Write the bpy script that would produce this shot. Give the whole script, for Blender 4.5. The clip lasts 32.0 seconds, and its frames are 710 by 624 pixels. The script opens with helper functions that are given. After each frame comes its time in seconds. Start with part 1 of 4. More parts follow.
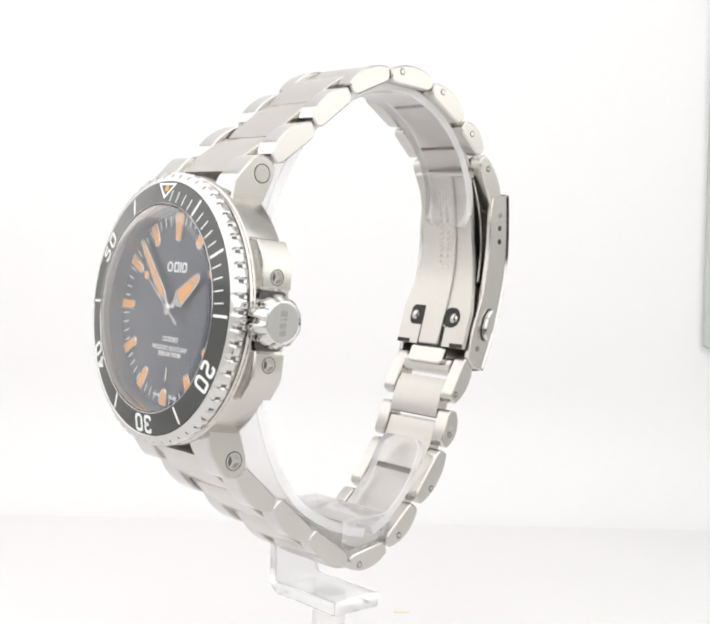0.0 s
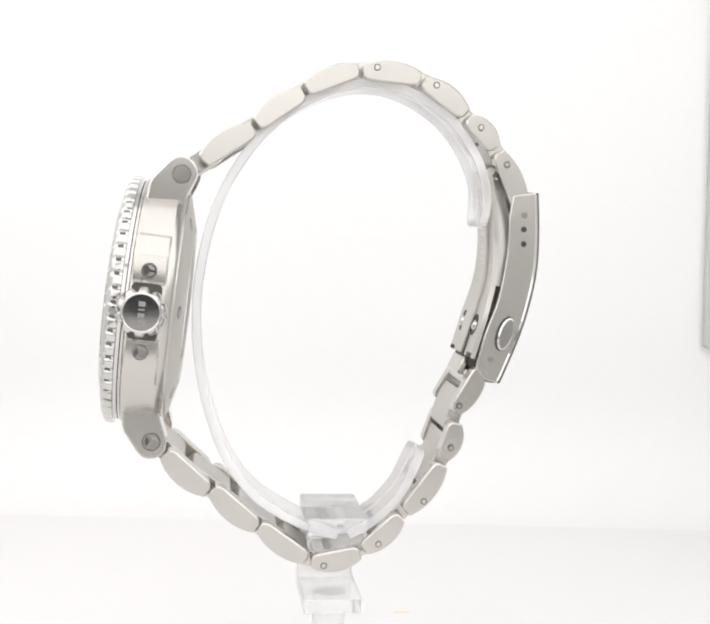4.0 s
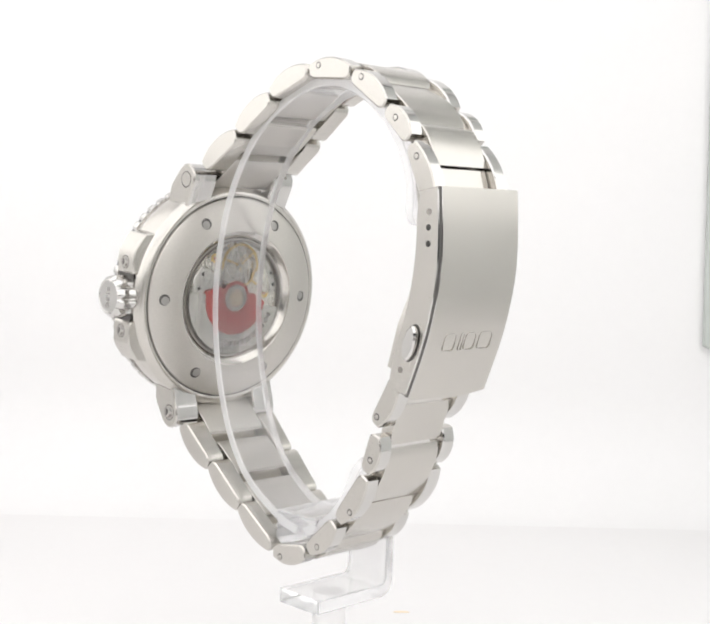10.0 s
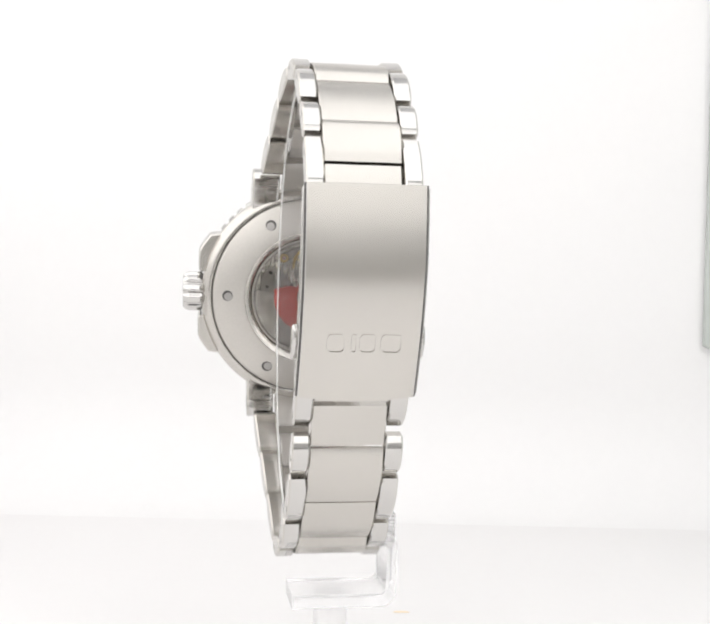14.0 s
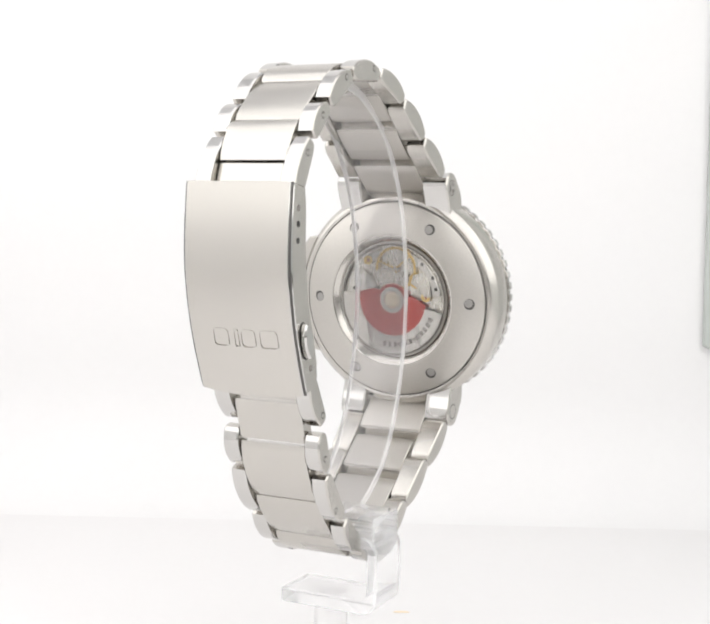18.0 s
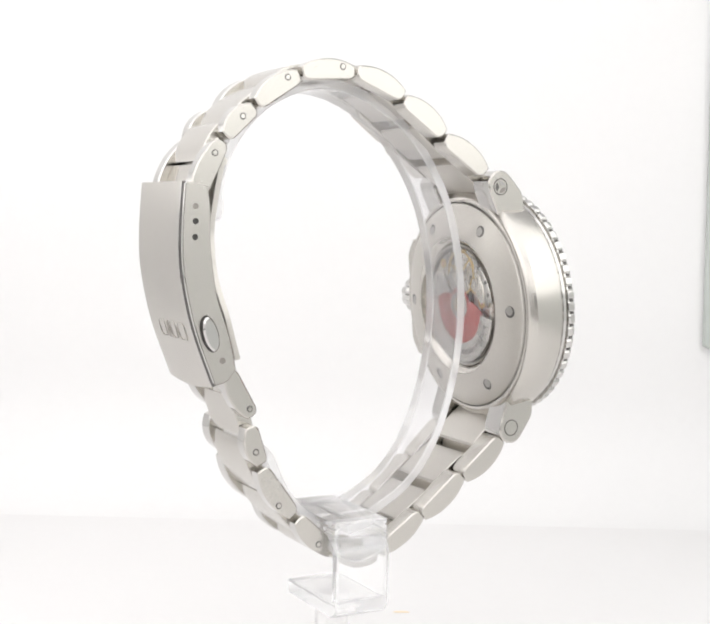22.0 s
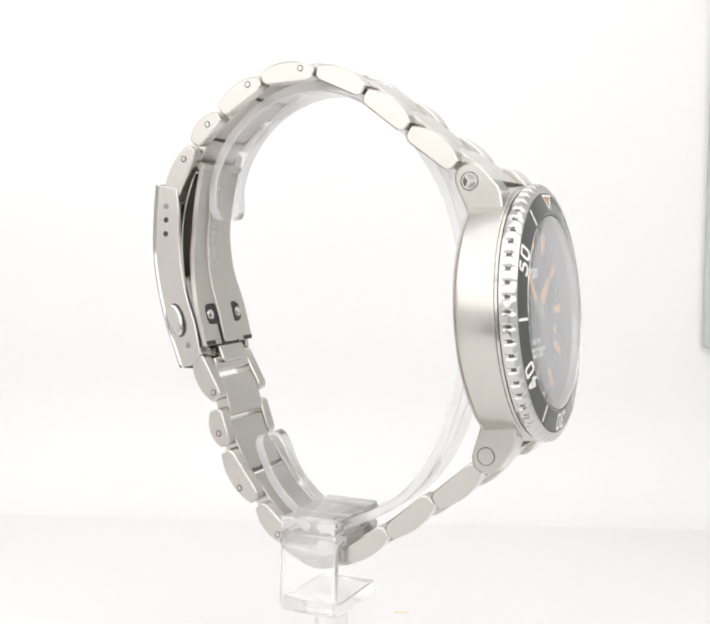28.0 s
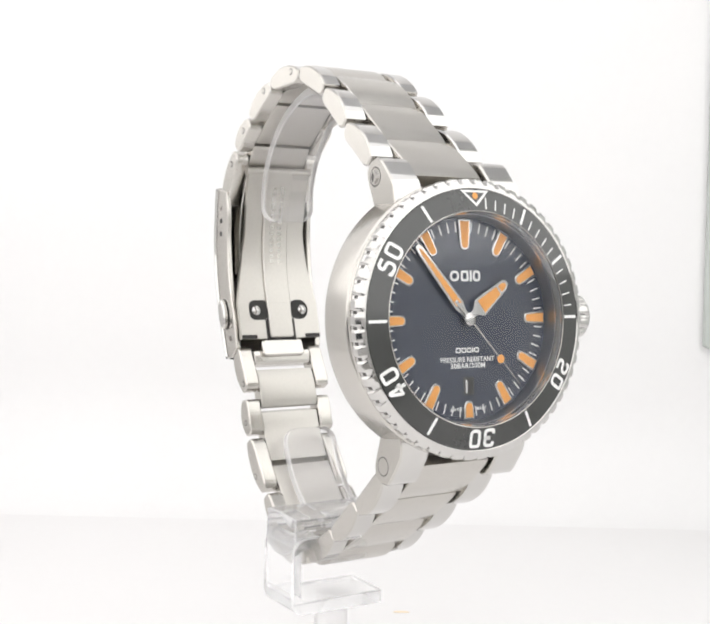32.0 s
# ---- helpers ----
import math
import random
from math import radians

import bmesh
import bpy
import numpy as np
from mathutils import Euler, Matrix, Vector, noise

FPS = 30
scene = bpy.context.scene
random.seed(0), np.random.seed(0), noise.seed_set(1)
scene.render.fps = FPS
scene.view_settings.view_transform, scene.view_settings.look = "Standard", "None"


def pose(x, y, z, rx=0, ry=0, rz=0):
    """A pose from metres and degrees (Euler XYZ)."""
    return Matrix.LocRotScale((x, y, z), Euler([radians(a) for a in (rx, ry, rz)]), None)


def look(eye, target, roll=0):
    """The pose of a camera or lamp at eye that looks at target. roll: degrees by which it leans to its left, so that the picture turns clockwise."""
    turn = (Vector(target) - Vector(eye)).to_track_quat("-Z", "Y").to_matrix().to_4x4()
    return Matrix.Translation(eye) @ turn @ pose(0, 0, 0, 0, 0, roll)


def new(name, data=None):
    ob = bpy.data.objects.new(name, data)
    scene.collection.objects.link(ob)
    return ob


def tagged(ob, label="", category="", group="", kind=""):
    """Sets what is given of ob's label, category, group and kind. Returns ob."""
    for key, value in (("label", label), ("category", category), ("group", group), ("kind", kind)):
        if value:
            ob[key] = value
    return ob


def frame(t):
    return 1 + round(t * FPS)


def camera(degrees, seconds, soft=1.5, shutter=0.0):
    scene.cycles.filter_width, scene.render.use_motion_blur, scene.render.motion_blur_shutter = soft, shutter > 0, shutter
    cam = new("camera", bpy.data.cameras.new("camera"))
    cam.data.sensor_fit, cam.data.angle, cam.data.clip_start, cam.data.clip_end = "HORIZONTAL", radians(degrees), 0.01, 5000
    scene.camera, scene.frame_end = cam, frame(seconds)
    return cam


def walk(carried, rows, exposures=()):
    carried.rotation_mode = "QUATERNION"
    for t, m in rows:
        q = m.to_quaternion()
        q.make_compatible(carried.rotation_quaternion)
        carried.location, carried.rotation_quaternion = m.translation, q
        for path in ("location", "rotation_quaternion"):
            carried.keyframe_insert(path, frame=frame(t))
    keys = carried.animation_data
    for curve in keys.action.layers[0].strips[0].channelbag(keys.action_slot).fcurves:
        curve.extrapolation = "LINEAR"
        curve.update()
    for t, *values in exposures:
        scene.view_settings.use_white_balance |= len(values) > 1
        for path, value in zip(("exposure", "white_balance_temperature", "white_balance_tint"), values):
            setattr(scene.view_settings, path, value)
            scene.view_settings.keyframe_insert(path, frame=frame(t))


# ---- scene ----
MM = 0.001
EYE_H = 95.0            # height of the lens over the box floor, mm
YAW, PITCH, ROLL = radians(0.8275), radians(4.3124), 1.5027

cam = camera(32.825, 32.0, soft=2.3)
eye = Vector((0, -0.222, EYE_H * MM))
ahead = Vector((math.sin(YAW) * math.cos(PITCH), math.cos(YAW) * math.cos(PITCH), -math.sin(PITCH)))
walk(cam, [(0, look(eye, eye + ahead, ROLL)), (32, look(eye, eye + ahead, ROLL))])

# ---- light ----
world = bpy.data.worlds.new("room_air")
world.use_nodes = True
world.node_tree.nodes["Background"].inputs[0].default_value = (0.9, 0.93, 1.0, 1)
world.node_tree.nodes["Background"].inputs[1].default_value = 0.05
scene.world = world
scene.view_settings.exposure = 0.64


def area(name, size_x, size_y, watts, m, colour=(1, 0.992, 0.988)):
    lamp = bpy.data.lights.new(name, "AREA")
    lamp.shape, lamp.size, lamp.size_y, lamp.energy, lamp.color = "RECTANGLE", size_x, size_y, watts, colour
    ob = new(name, lamp)
    ob.matrix_world = m
    return ob


area("ceiling_lamp", 0.46, 0.50, 0.40, look((0, -0.20, 0.405), (0, -0.20, 0)))
area("side_lamp_west", 0.64, 0.37, 0.43, look((-0.232, -0.145, 0.215), (0, -0.145, 0.195)))
area("side_lamp_east", 0.50, 0.37, 0.42, look((0.232, -0.20, 0.215), (0, -0.20, 0.195)))
# Unseen fill added at the front so that the steel reflects more evenly.
area("front_fill", 0.46, 0.26, 0.24, look((0, -0.49, 0.27), (0, 0, 0.25)))


# ---- materials ----
def principled(name, colour, rough=0.5, metal=0.0, **more):
    mat = bpy.data.materials.new(name)
    mat.use_nodes = True
    b = mat.node_tree.nodes["Principled BSDF"]
    b.inputs["Base Color"].default_value = (*colour, 1)
    b.inputs["Roughness"].default_value = rough
    b.inputs["Metallic"].default_value = metal
    for key, value in more.items():
        b.inputs[key.replace("_", " ")].default_value = value
    return mat, mat.node_tree, b


def grain(tree, b, stretch, colour, vary=0.06, rough=(0.25, 0.4), bump=0.03, cloud=40.0, distance=0.00002):
    """Fine drawn lines and large faint clouds on a surface."""
    n, l = tree.nodes, tree.links
    co = n.new("ShaderNodeTexCoord")
    mp = n.new("ShaderNodeMapping")
    mp.inputs["Scale"].default_value = stretch
    fine = n.new("ShaderNodeTexNoise")
    fine.inputs["Scale"].default_value, fine.inputs["Detail"].default_value = 1.0, 3.0
    wide = n.new("ShaderNodeTexNoise")
    wide.inputs["Scale"].default_value, wide.inputs["Detail"].default_value = cloud, 2.0
    l.new(co.outputs["Object"], mp.inputs["Vector"])
    l.new(mp.outputs["Vector"], fine.inputs["Vector"])
    l.new(co.outputs["Object"], wide.inputs["Vector"])
    mix = n.new("ShaderNodeMath")
    mix.operation = "MULTIPLY_ADD"
    mix.inputs[1].default_value = 0.6
    half = n.new("ShaderNodeMath")
    half.operation = "MULTIPLY"
    half.inputs[1].default_value = 0.4
    l.new(wide.outputs["Fac"], half.inputs[0])
    l.new(fine.outputs["Fac"], mix.inputs[0])
    l.new(half.outputs[0], mix.inputs[2])
    ramp = n.new("ShaderNodeValToRGB")
    ramp.color_ramp.elements[0].position, ramp.color_ramp.elements[1].position = 0.3, 0.7
    ramp.color_ramp.elements[0].color = (*[c * (1 - vary) for c in colour], 1)
    ramp.color_ramp.elements[1].color = (*[min(1, c * (1 + vary)) for c in colour], 1)
    l.new(mix.outputs[0], ramp.inputs[0])
    l.new(ramp.outputs[0], b.inputs["Base Color"])
    rg = n.new("ShaderNodeMapRange")
    rg.inputs[1].default_value, rg.inputs[2].default_value = 0.3, 0.7
    rg.inputs[3].default_value, rg.inputs[4].default_value = rough
    l.new(mix.outputs[0], rg.inputs[0])
    l.new(rg.outputs[0], b.inputs["Roughness"])
    if bump:
        bp = n.new("ShaderNodeBump")
        bp.inputs["Strength"].default_value, bp.inputs["Distance"].default_value = bump, distance
        l.new(fine.outputs["Fac"], bp.inputs["Height"])
        l.new(bp.outputs[0], b.inputs["Normal"])


STEEL_TONE = (0.57, 0.548, 0.512)
BRUSHED, t_, b_ = principled("brushed_steel", STEEL_TONE, 0.33, 1.0)
grain(t_, b_, (500, 14000, 500), STEEL_TONE, 0.05, (0.17, 0.22), 0.05, 60, 0.000006)
b_.inputs["Anisotropic"].default_value, b_.inputs["Anisotropic Rotation"].default_value = 0.85, 0.0
along = t_.nodes.new("ShaderNodeTangent")
along.direction_type, along.axis = "RADIAL", "Y"
t_.links.new(along.outputs[0], b_.inputs["Tangent"])
SATIN, t_, b_ = principled("satin_steel", STEEL_TONE, 0.33, 1.0)
grain(t_, b_, (2600, 2600, 2600), STEEL_TONE, 0.03, (0.21, 0.28), 0.0, 70, 0.000006)
POLISHED, t_, b_ = principled("polished_steel", (0.60, 0.588, 0.57), 0.08, 1.0)
grain(t_, b_, (300, 300, 300), (0.60, 0.588, 0.57), 0.02, (0.05, 0.11), 0.0, 80)
RECESS, t_, b_ = principled("shadowed_steel", (0.30, 0.28, 0.26), 0.45, 1.0)
grain(t_, b_, (2000, 2000, 2000), (0.30, 0.28, 0.26), 0.1, (0.4, 0.55), 0.0)
MATTE, t_, b_ = principled("matte_caseback_steel", STEEL_TONE, 0.42, 1.0)
grain(t_, b_, (2500, 2500, 2500), STEEL_TONE, 0.05, (0.36, 0.46), 0.1, 50, 0.000006)
WORN, t_, b_ = principled("soft_polished_steel", STEEL_TONE, 0.25, 1.0)
grain(t_, b_, (900, 900, 900), STEEL_TONE, 0.03, (0.12, 0.2), 0.0, 60)
# Greyer steel: the shade of dimples and sunk marks put into the colour.
DIMPLE = principled("dimple_shade_steel", (0.40, 0.385, 0.37), 0.4, 1.0)[0]
# Darkened steel: stands in for shade in gaps and notches, and a dark reflection.
SHADE_TONED = principled("shade_toned_steel", (0.13, 0.125, 0.12), 0.4, 1.0)[0]
PIT = principled("dark_hole", (0.03, 0.028, 0.026), 0.6)[0]
CERAMIC, t_, b_ = principled("grey_ceramic", (0.028, 0.029, 0.027), 0.34, Specular_IOR_Level=0.9)
grain(t_, b_, (900, 900, 900), (0.028, 0.029, 0.027), 0.04, (0.12, 0.125), 0.0)
DIAL, t_, b_ = principled("blue_grey_dial", (0.034, 0.041, 0.062), 0.15, Specular_IOR_Level=0.8)
grain(t_, b_, (200, 200, 200), (0.034, 0.041, 0.062), 0.01, (0.08, 0.085), 0.0)
REHAUT = principled("polished_chapter_ring", (0.30, 0.31, 0.34), 0.28, 1.0)[0]
WHITE_PAINT = principled("white_print", (0.82, 0.82, 0.80), 0.5)[0]
LUME, t_, b_ = principled("orange_lume", (0.80, 0.36, 0.09), 0.55)
grain(t_, b_, (3000, 3000, 3000), (0.80, 0.36, 0.09), 0.05, (0.5, 0.6), 0.0)
RED, t_, b_ = principled("red_rotor_lacquer", (0.42, 0.06, 0.05), 0.3)
grain(t_, b_, (2500, 2500, 2500), (0.42, 0.06, 0.05), 0.08, (0.25, 0.35), 0.0)
BRIDGE, t_, b_ = principled("nickel_bridge", (0.66, 0.63, 0.57), 0.28, 1.0)
grain(t_, b_, (1800, 400, 1800), (0.66, 0.63, 0.57), 0.12, (0.2, 0.34), 0.0, 300)
GILT = principled("pale_gilt", (0.76, 0.66, 0.50), 0.25, 1.0)[0]
BRASS = principled("gilt_brass", (0.72, 0.52, 0.22), 0.3, 1.0)[0]


def pane(name, tint, least, most, power=3.0, milk=0.0):
    """A clear pane: seen through, with a glossy skin that grows towards grazing views, and a trace of milkiness."""
    mat = bpy.data.materials.new(name)
    mat.use_nodes = True
    n, l = mat.node_tree.nodes, mat.node_tree.links
    n.clear()
    see, skin, haze = n.new("ShaderNodeBsdfTransparent"), n.new("ShaderNodeBsdfGlossy"), n.new("ShaderNodeBsdfTranslucent")
    see.inputs["Color"].default_value = (*tint, 1)
    skin.inputs["Roughness"].default_value = 0.02
    skin.inputs["Color"].default_value = (0.97, 0.97, 0.975, 1)
    haze.inputs["Color"].default_value = (0.93, 0.925, 0.93, 1)
    rim, steep, fres = n.new("ShaderNodeLayerWeight"), n.new("ShaderNodeMath"), n.new("ShaderNodeMapRange")
    rim.inputs["Blend"].default_value = 0.5
    steep.operation = "POWER"
    steep.inputs[1].default_value = power
    fres.inputs[3].default_value, fres.inputs[4].default_value = least, most
    l.new(rim.outputs["Facing"], steep.inputs[0])
    l.new(steep.outputs[0], fres.inputs[0])
    body, top, out = n.new("ShaderNodeMixShader"), n.new("ShaderNodeMixShader"), n.new("ShaderNodeOutputMaterial")
    body.inputs[0].default_value = milk
    l.new(see.outputs[0], body.inputs[1])
    l.new(haze.outputs[0], body.inputs[2])
    l.new(fres.outputs[0], top.inputs[0])
    l.new(body.outputs[0], top.inputs[1])
    l.new(skin.outputs[0], top.inputs[2])
    l.new(top.outputs[0], out.inputs["Surface"])
    return mat


CRYSTAL = pane("sapphire_crystal", (0.985, 0.985, 0.99), 0.008, 1.3, 2.5)
COATED = pane("coated_sapphire", (0.985, 0.985, 0.99), 0.0, 0.0)
WINDOW = pane("mineral_back_window", (0.97, 0.97, 0.97), 0.03, 0.9)


def plastic(name, tint, rough, clear=1.0):
    """Solid acrylic that bends the light, a little milky where clear is under one."""
    return principled(name, tint, rough, 0.0, Transmission_Weight=clear, IOR=1.49)[0]


ACRYLIC = pane("clear_acrylic", (0.98, 0.978, 0.982), 0.03, 0.9, 4.0, 0.09)
BLOCK = plastic("cast_acrylic_block", (0.99, 0.988, 0.99), 0.03, 0.82)
# Milkier narrow sides and chamfers, imitating the bright lines along clear edges.
MILKY_EDGE = plastic("milky_acrylic_edge", (0.97, 0.965, 0.968), 0.2, 0.6)
EDGE = plastic("acrylic_edge_glint", (0.96, 0.958, 0.96), 0.1, 0.55)
FROSTED = plastic("frosted_acrylic_post", (0.93, 0.92, 0.92), 0.3, 0.4)
PAPER, t_, b_ = principled("white_backdrop_paper", (0.85, 0.842, 0.84), 0.75)
grain(t_, b_, (300, 300, 300), (0.85, 0.842, 0.84), 0.008, (0.7, 0.8), 0.0, 6)
# Same white paper a little darker: the floor's weaker light put into its colour.
SHEET, t_, b_ = principled("dimmed_floor_paper", (0.825, 0.813, 0.811), 0.7)
grain(t_, b_, (300, 300, 300), (0.825, 0.813, 0.811), 0.008, (0.65, 0.75), 0.0, 9)
CLOTH, t_, b_ = principled("white_tent_cloth", (0.88, 0.873, 0.87), 0.9)
grain(t_, b_, (900, 900, 900), (0.88, 0.873, 0.87), 0.01, (0.85, 0.95), 0.0, 8)
TOPCLOTH, t_, b_ = principled("grey_top_cloth", (0.80, 0.805, 0.825), 0.9)
grain(t_, b_, (900, 900, 900), (0.80, 0.805, 0.825), 0.02, (0.85, 0.95), 0.0, 8)
TABLE, t_, b_ = principled("grey_table_top", (0.22, 0.21, 0.20), 0.5)
grain(t_, b_, (60, 900, 60), (0.22, 0.21, 0.20), 0.1, (0.45, 0.6), 0.0, 8)
# Toned down so that steel facing the front reflects less light.
CURTAIN, t_, b_ = principled("grey_front_curtain", (0.60, 0.595, 0.59), 0.9)
grain(t_, b_, (900, 900, 900), (0.60, 0.595, 0.59), 0.02, (0.85, 0.95), 0.0, 8)
PANEL, t_, b_ = principled("pale_green_grey_panel", (0.52, 0.55, 0.52), 0.6)
grain(t_, b_, (200, 200, 200), (0.52, 0.55, 0.52), 0.02, (0.5, 0.65), 0.0, 12)
SHADE, t_, b_ = principled("off_white_cloth", (0.70, 0.715, 0.70), 0.8)
grain(t_, b_, (900, 900, 900), (0.70, 0.715, 0.70), 0.02, (0.75, 0.85), 0.0, 8)
CRUMB = principled("tan_flake", (0.88, 0.74, 0.56), 0.7)[0]


# ---- mesh helpers (millimetres) ----
def part(name, bm, material, parent=None, label="", m=None, smooth=32):
    mesh = bpy.data.meshes.new(name)
    bmesh.ops.recalc_face_normals(bm, faces=bm.faces[:])
    bm.transform(Matrix.Scale(MM, 4))
    bm.to_mesh(mesh)
    bm.free()
    for mat in (material if isinstance(material, (list, tuple)) else [material]):
        mesh.materials.append(mat)
    if smooth:
        for f in mesh.polygons:
            f.use_smooth = True
        mesh.set_sharp_from_angle(angle=radians(smooth))
    return place(name, mesh, parent, label, m)


def place(name, mesh, parent=None, label="", m=None):
    ob = new(name, mesh)
    if parent:
        ob.parent = parent
    if m is not None:
        ob.matrix_basis = m
    if label:
        tagged(ob, label)
    return ob


def thing(name, m, label, category, **more):
    ob = new(name)
    ob.empty_display_size = 0.01
    ob.matrix_basis = m
    return tagged(ob, label, category, **more)


def shift(x, y, z):
    return Matrix.Translation((x * MM, y * MM, z * MM))


def inset(poly, d):
    """A closed outline moved inwards by d (counter-clockwise outlines)."""
    n, out = len(poly), []
    area2 = sum(poly[i][0] * poly[(i + 1) % n][1] - poly[(i + 1) % n][0] * poly[i][1] for i in range(n))
    sgn = 1 if area2 > 0 else -1
    for i in range(n):
        a, b, c = Vector(poly[i - 1]), Vector(poly[i]), Vector(poly[(i + 1) % n])
        e1, e2 = (b - a).normalized(), (c - b).normalized()
        n1, n2 = Vector((-e1.y, e1.x)) * sgn, Vector((-e2.y, e2.x)) * sgn
        k = n1 + n2
        k = k / max(0.35, k.length_squared / 2)
        out.append(tuple(b + k * d))
    return out


def prism(poly, a0, a1, ch=0.0, mp=lambda p, q, a: (p, a, q), bm=None, pick=None, rim=None):
    """An outline drawn out from a0 to a1, its rims chamfered by ch."""
    bm = bm or bmesh.new()
    rings = [(poly, a0), (poly, a1)] if not ch else [(inset(poly, ch), a0), (poly, a0 + ch), (poly, a1 - ch), (inset(poly, ch), a1)]
    vs = [[bm.verts.new(mp(p, q, a)) for p, q in pl] for pl, a in rings]
    made = []
    for r0, r1 in zip(vs, vs[1:]):
        for i in range(len(r0)):
            j = (i + 1) % len(r0)
            made.append(bm.faces.new((r0[i], r0[j], r1[j], r1[i])))
    ends = [bm.faces.new(vs[0][::-1]), bm.faces.new(vs[-1])]
    if pick is not None:
        for f in made:
            f.material_index = pick
        for f in ends:
            f.material_index = 0
        if rim is not None and ch:
            n = len(poly)
            for f in made[:n] + made[-n:]:
                f.material_index = rim
    return bm


def revolve(profile, n=96, bm=None, mod=None, closed=True, mat=0):
    """A profile of (radius, height) turned about z; radius 0 closes on the axis."""
    bm = bm or bmesh.new()
    rings = []
    for k, (r, h) in enumerate(profile):
        if r == 0:
            rings.append([bm.verts.new((0, 0, h))])
            continue
        ring = []
        for i in range(n):
            a = 2 * math.pi * i / n
            rr = mod(k, r, a) if mod else r
            ring.append(bm.verts.new((rr * math.cos(a), rr * math.sin(a), h)))
        rings.append(ring)
    pairs = list(zip(rings, rings[1:]))
    if closed:
        pairs.append((rings[-1], rings[0]))
    for r0, r1 in pairs:
        if len(r0) == 1 and len(r1) == 1:
            continue
        for i in range(n):
            j = (i + 1) % n
            if len(r0) == 1:
                f = bm.faces.new((r0[0], r1[i], r1[j]))
            elif len(r1) == 1:
                f = bm.faces.new((r0[i], r0[j], r1[0]))
            else:
                f = bm.faces.new((r0[i], r0[j], r1[j], r1[i]))
            f.material_index = mat
    return bm


def solid(profile, **k):
    """A lathe body closed on the axis at both ends."""
    return revolve(profile, closed=False, **k)


def arc(cx, cy, r, a0, a1, n):
    return [(cx + r * math.cos(radians(a0 + (a1 - a0) * i / n)), cy + r * math.sin(radians(a0 + (a1 - a0) * i / n))) for i in range(n + 1)]


def plan(p, q, a):
    """Outlines in the plane of the dial, drawn out along its normal."""
    return (p, q, a)


def rounded(w, h, r, n=4, cx=0.0, cy=0.0):
    w, h = w / 2, h / 2
    out = []
    for sx, sy, a in ((1, 1, 0), (-1, 1, 90), (-1, -1, 180), (1, -1, 270)):
        out += arc(cx + sx * (w - r), cy + sy * (h - r), r, a, a + 90, n)
    return out


def strip(path, t_in, t_out, half, ch=0.15, centre=0.0):
    """A bent flat band: a path in the x-z plane, thickened to both sides and drawn out across."""
    out, inn = [], []
    for i, (x, z) in enumerate(path):
        x0, z0 = path[max(0, i - 1)]
        x1, z1 = path[min(len(path) - 1, i + 1)]
        d = Vector((x1 - x0, z1 - z0)).normalized()
        out.append((x + d.y * t_out, z - d.x * t_out))
        inn.append((x - d.y * t_in, z + d.x * t_in))
    return out + inn[::-1]


def curve_through(pts, n):
    """A smooth line through a few points."""
    out = []
    for i in range(len(pts) - 1):
        p0, p1, p2, p3 = (Vector(pts[max(0, min(len(pts) - 1, i + k))]) for k in (-1, 0, 1, 2))
        for s in range(n):
            t = s / n
            out.append(tuple(0.5 * ((2 * p1) + (p2 - p0) * t + (2 * p0 - 5 * p1 + 4 * p2 - p3) * t * t + (3 * p1 - p0 - 3 * p2 + p3) * t ** 3)))
    out.append(tuple(pts[-1]))
    return out


def lettering(body, height, bold=0.0, spacing=1.0, depth=0.02):
    """Built-in font as a mesh, centred, its capitals height tall (mm)."""
    cu = bpy.data.curves.new("lettering", "FONT")
    cu.body, cu.align_x, cu.align_y, cu.size = body, "CENTER", "CENTER", 1.0
    cu.offset, cu.space_character, cu.resolution_u = bold, spacing, 3
    ob = new("lettering", cu)
    mesh = bpy.data.meshes.new_from_object(ob.evaluated_get(bpy.context.evaluated_depsgraph_get()))
    bpy.data.objects.remove(ob)
    bm = bmesh.new()
    bm.from_mesh(mesh)
    bpy.data.meshes.remove(mesh)
    ys = [v.co.y for v in bm.verts]
    xs = [v.co.x for v in bm.verts]
    k = height / (max(ys) - min(ys))
    mx, my = (max(xs) + min(xs)) / 2, (max(ys) + min(ys)) / 2
    for v in bm.verts:
        v.co = Vector(((v.co.x - mx) * k, (v.co.y - my) * k, 0))
    ex = bmesh.ops.extrude_face_region(bm, geom=bm.faces[:])
    for v in ex["geom"]:
        if isinstance(v, bmesh.types.BMVert):
            v.co.z += depth
    return bm


def widen(bm, k):
    for v in bm.verts:
        v.co.x *= k
    return bm


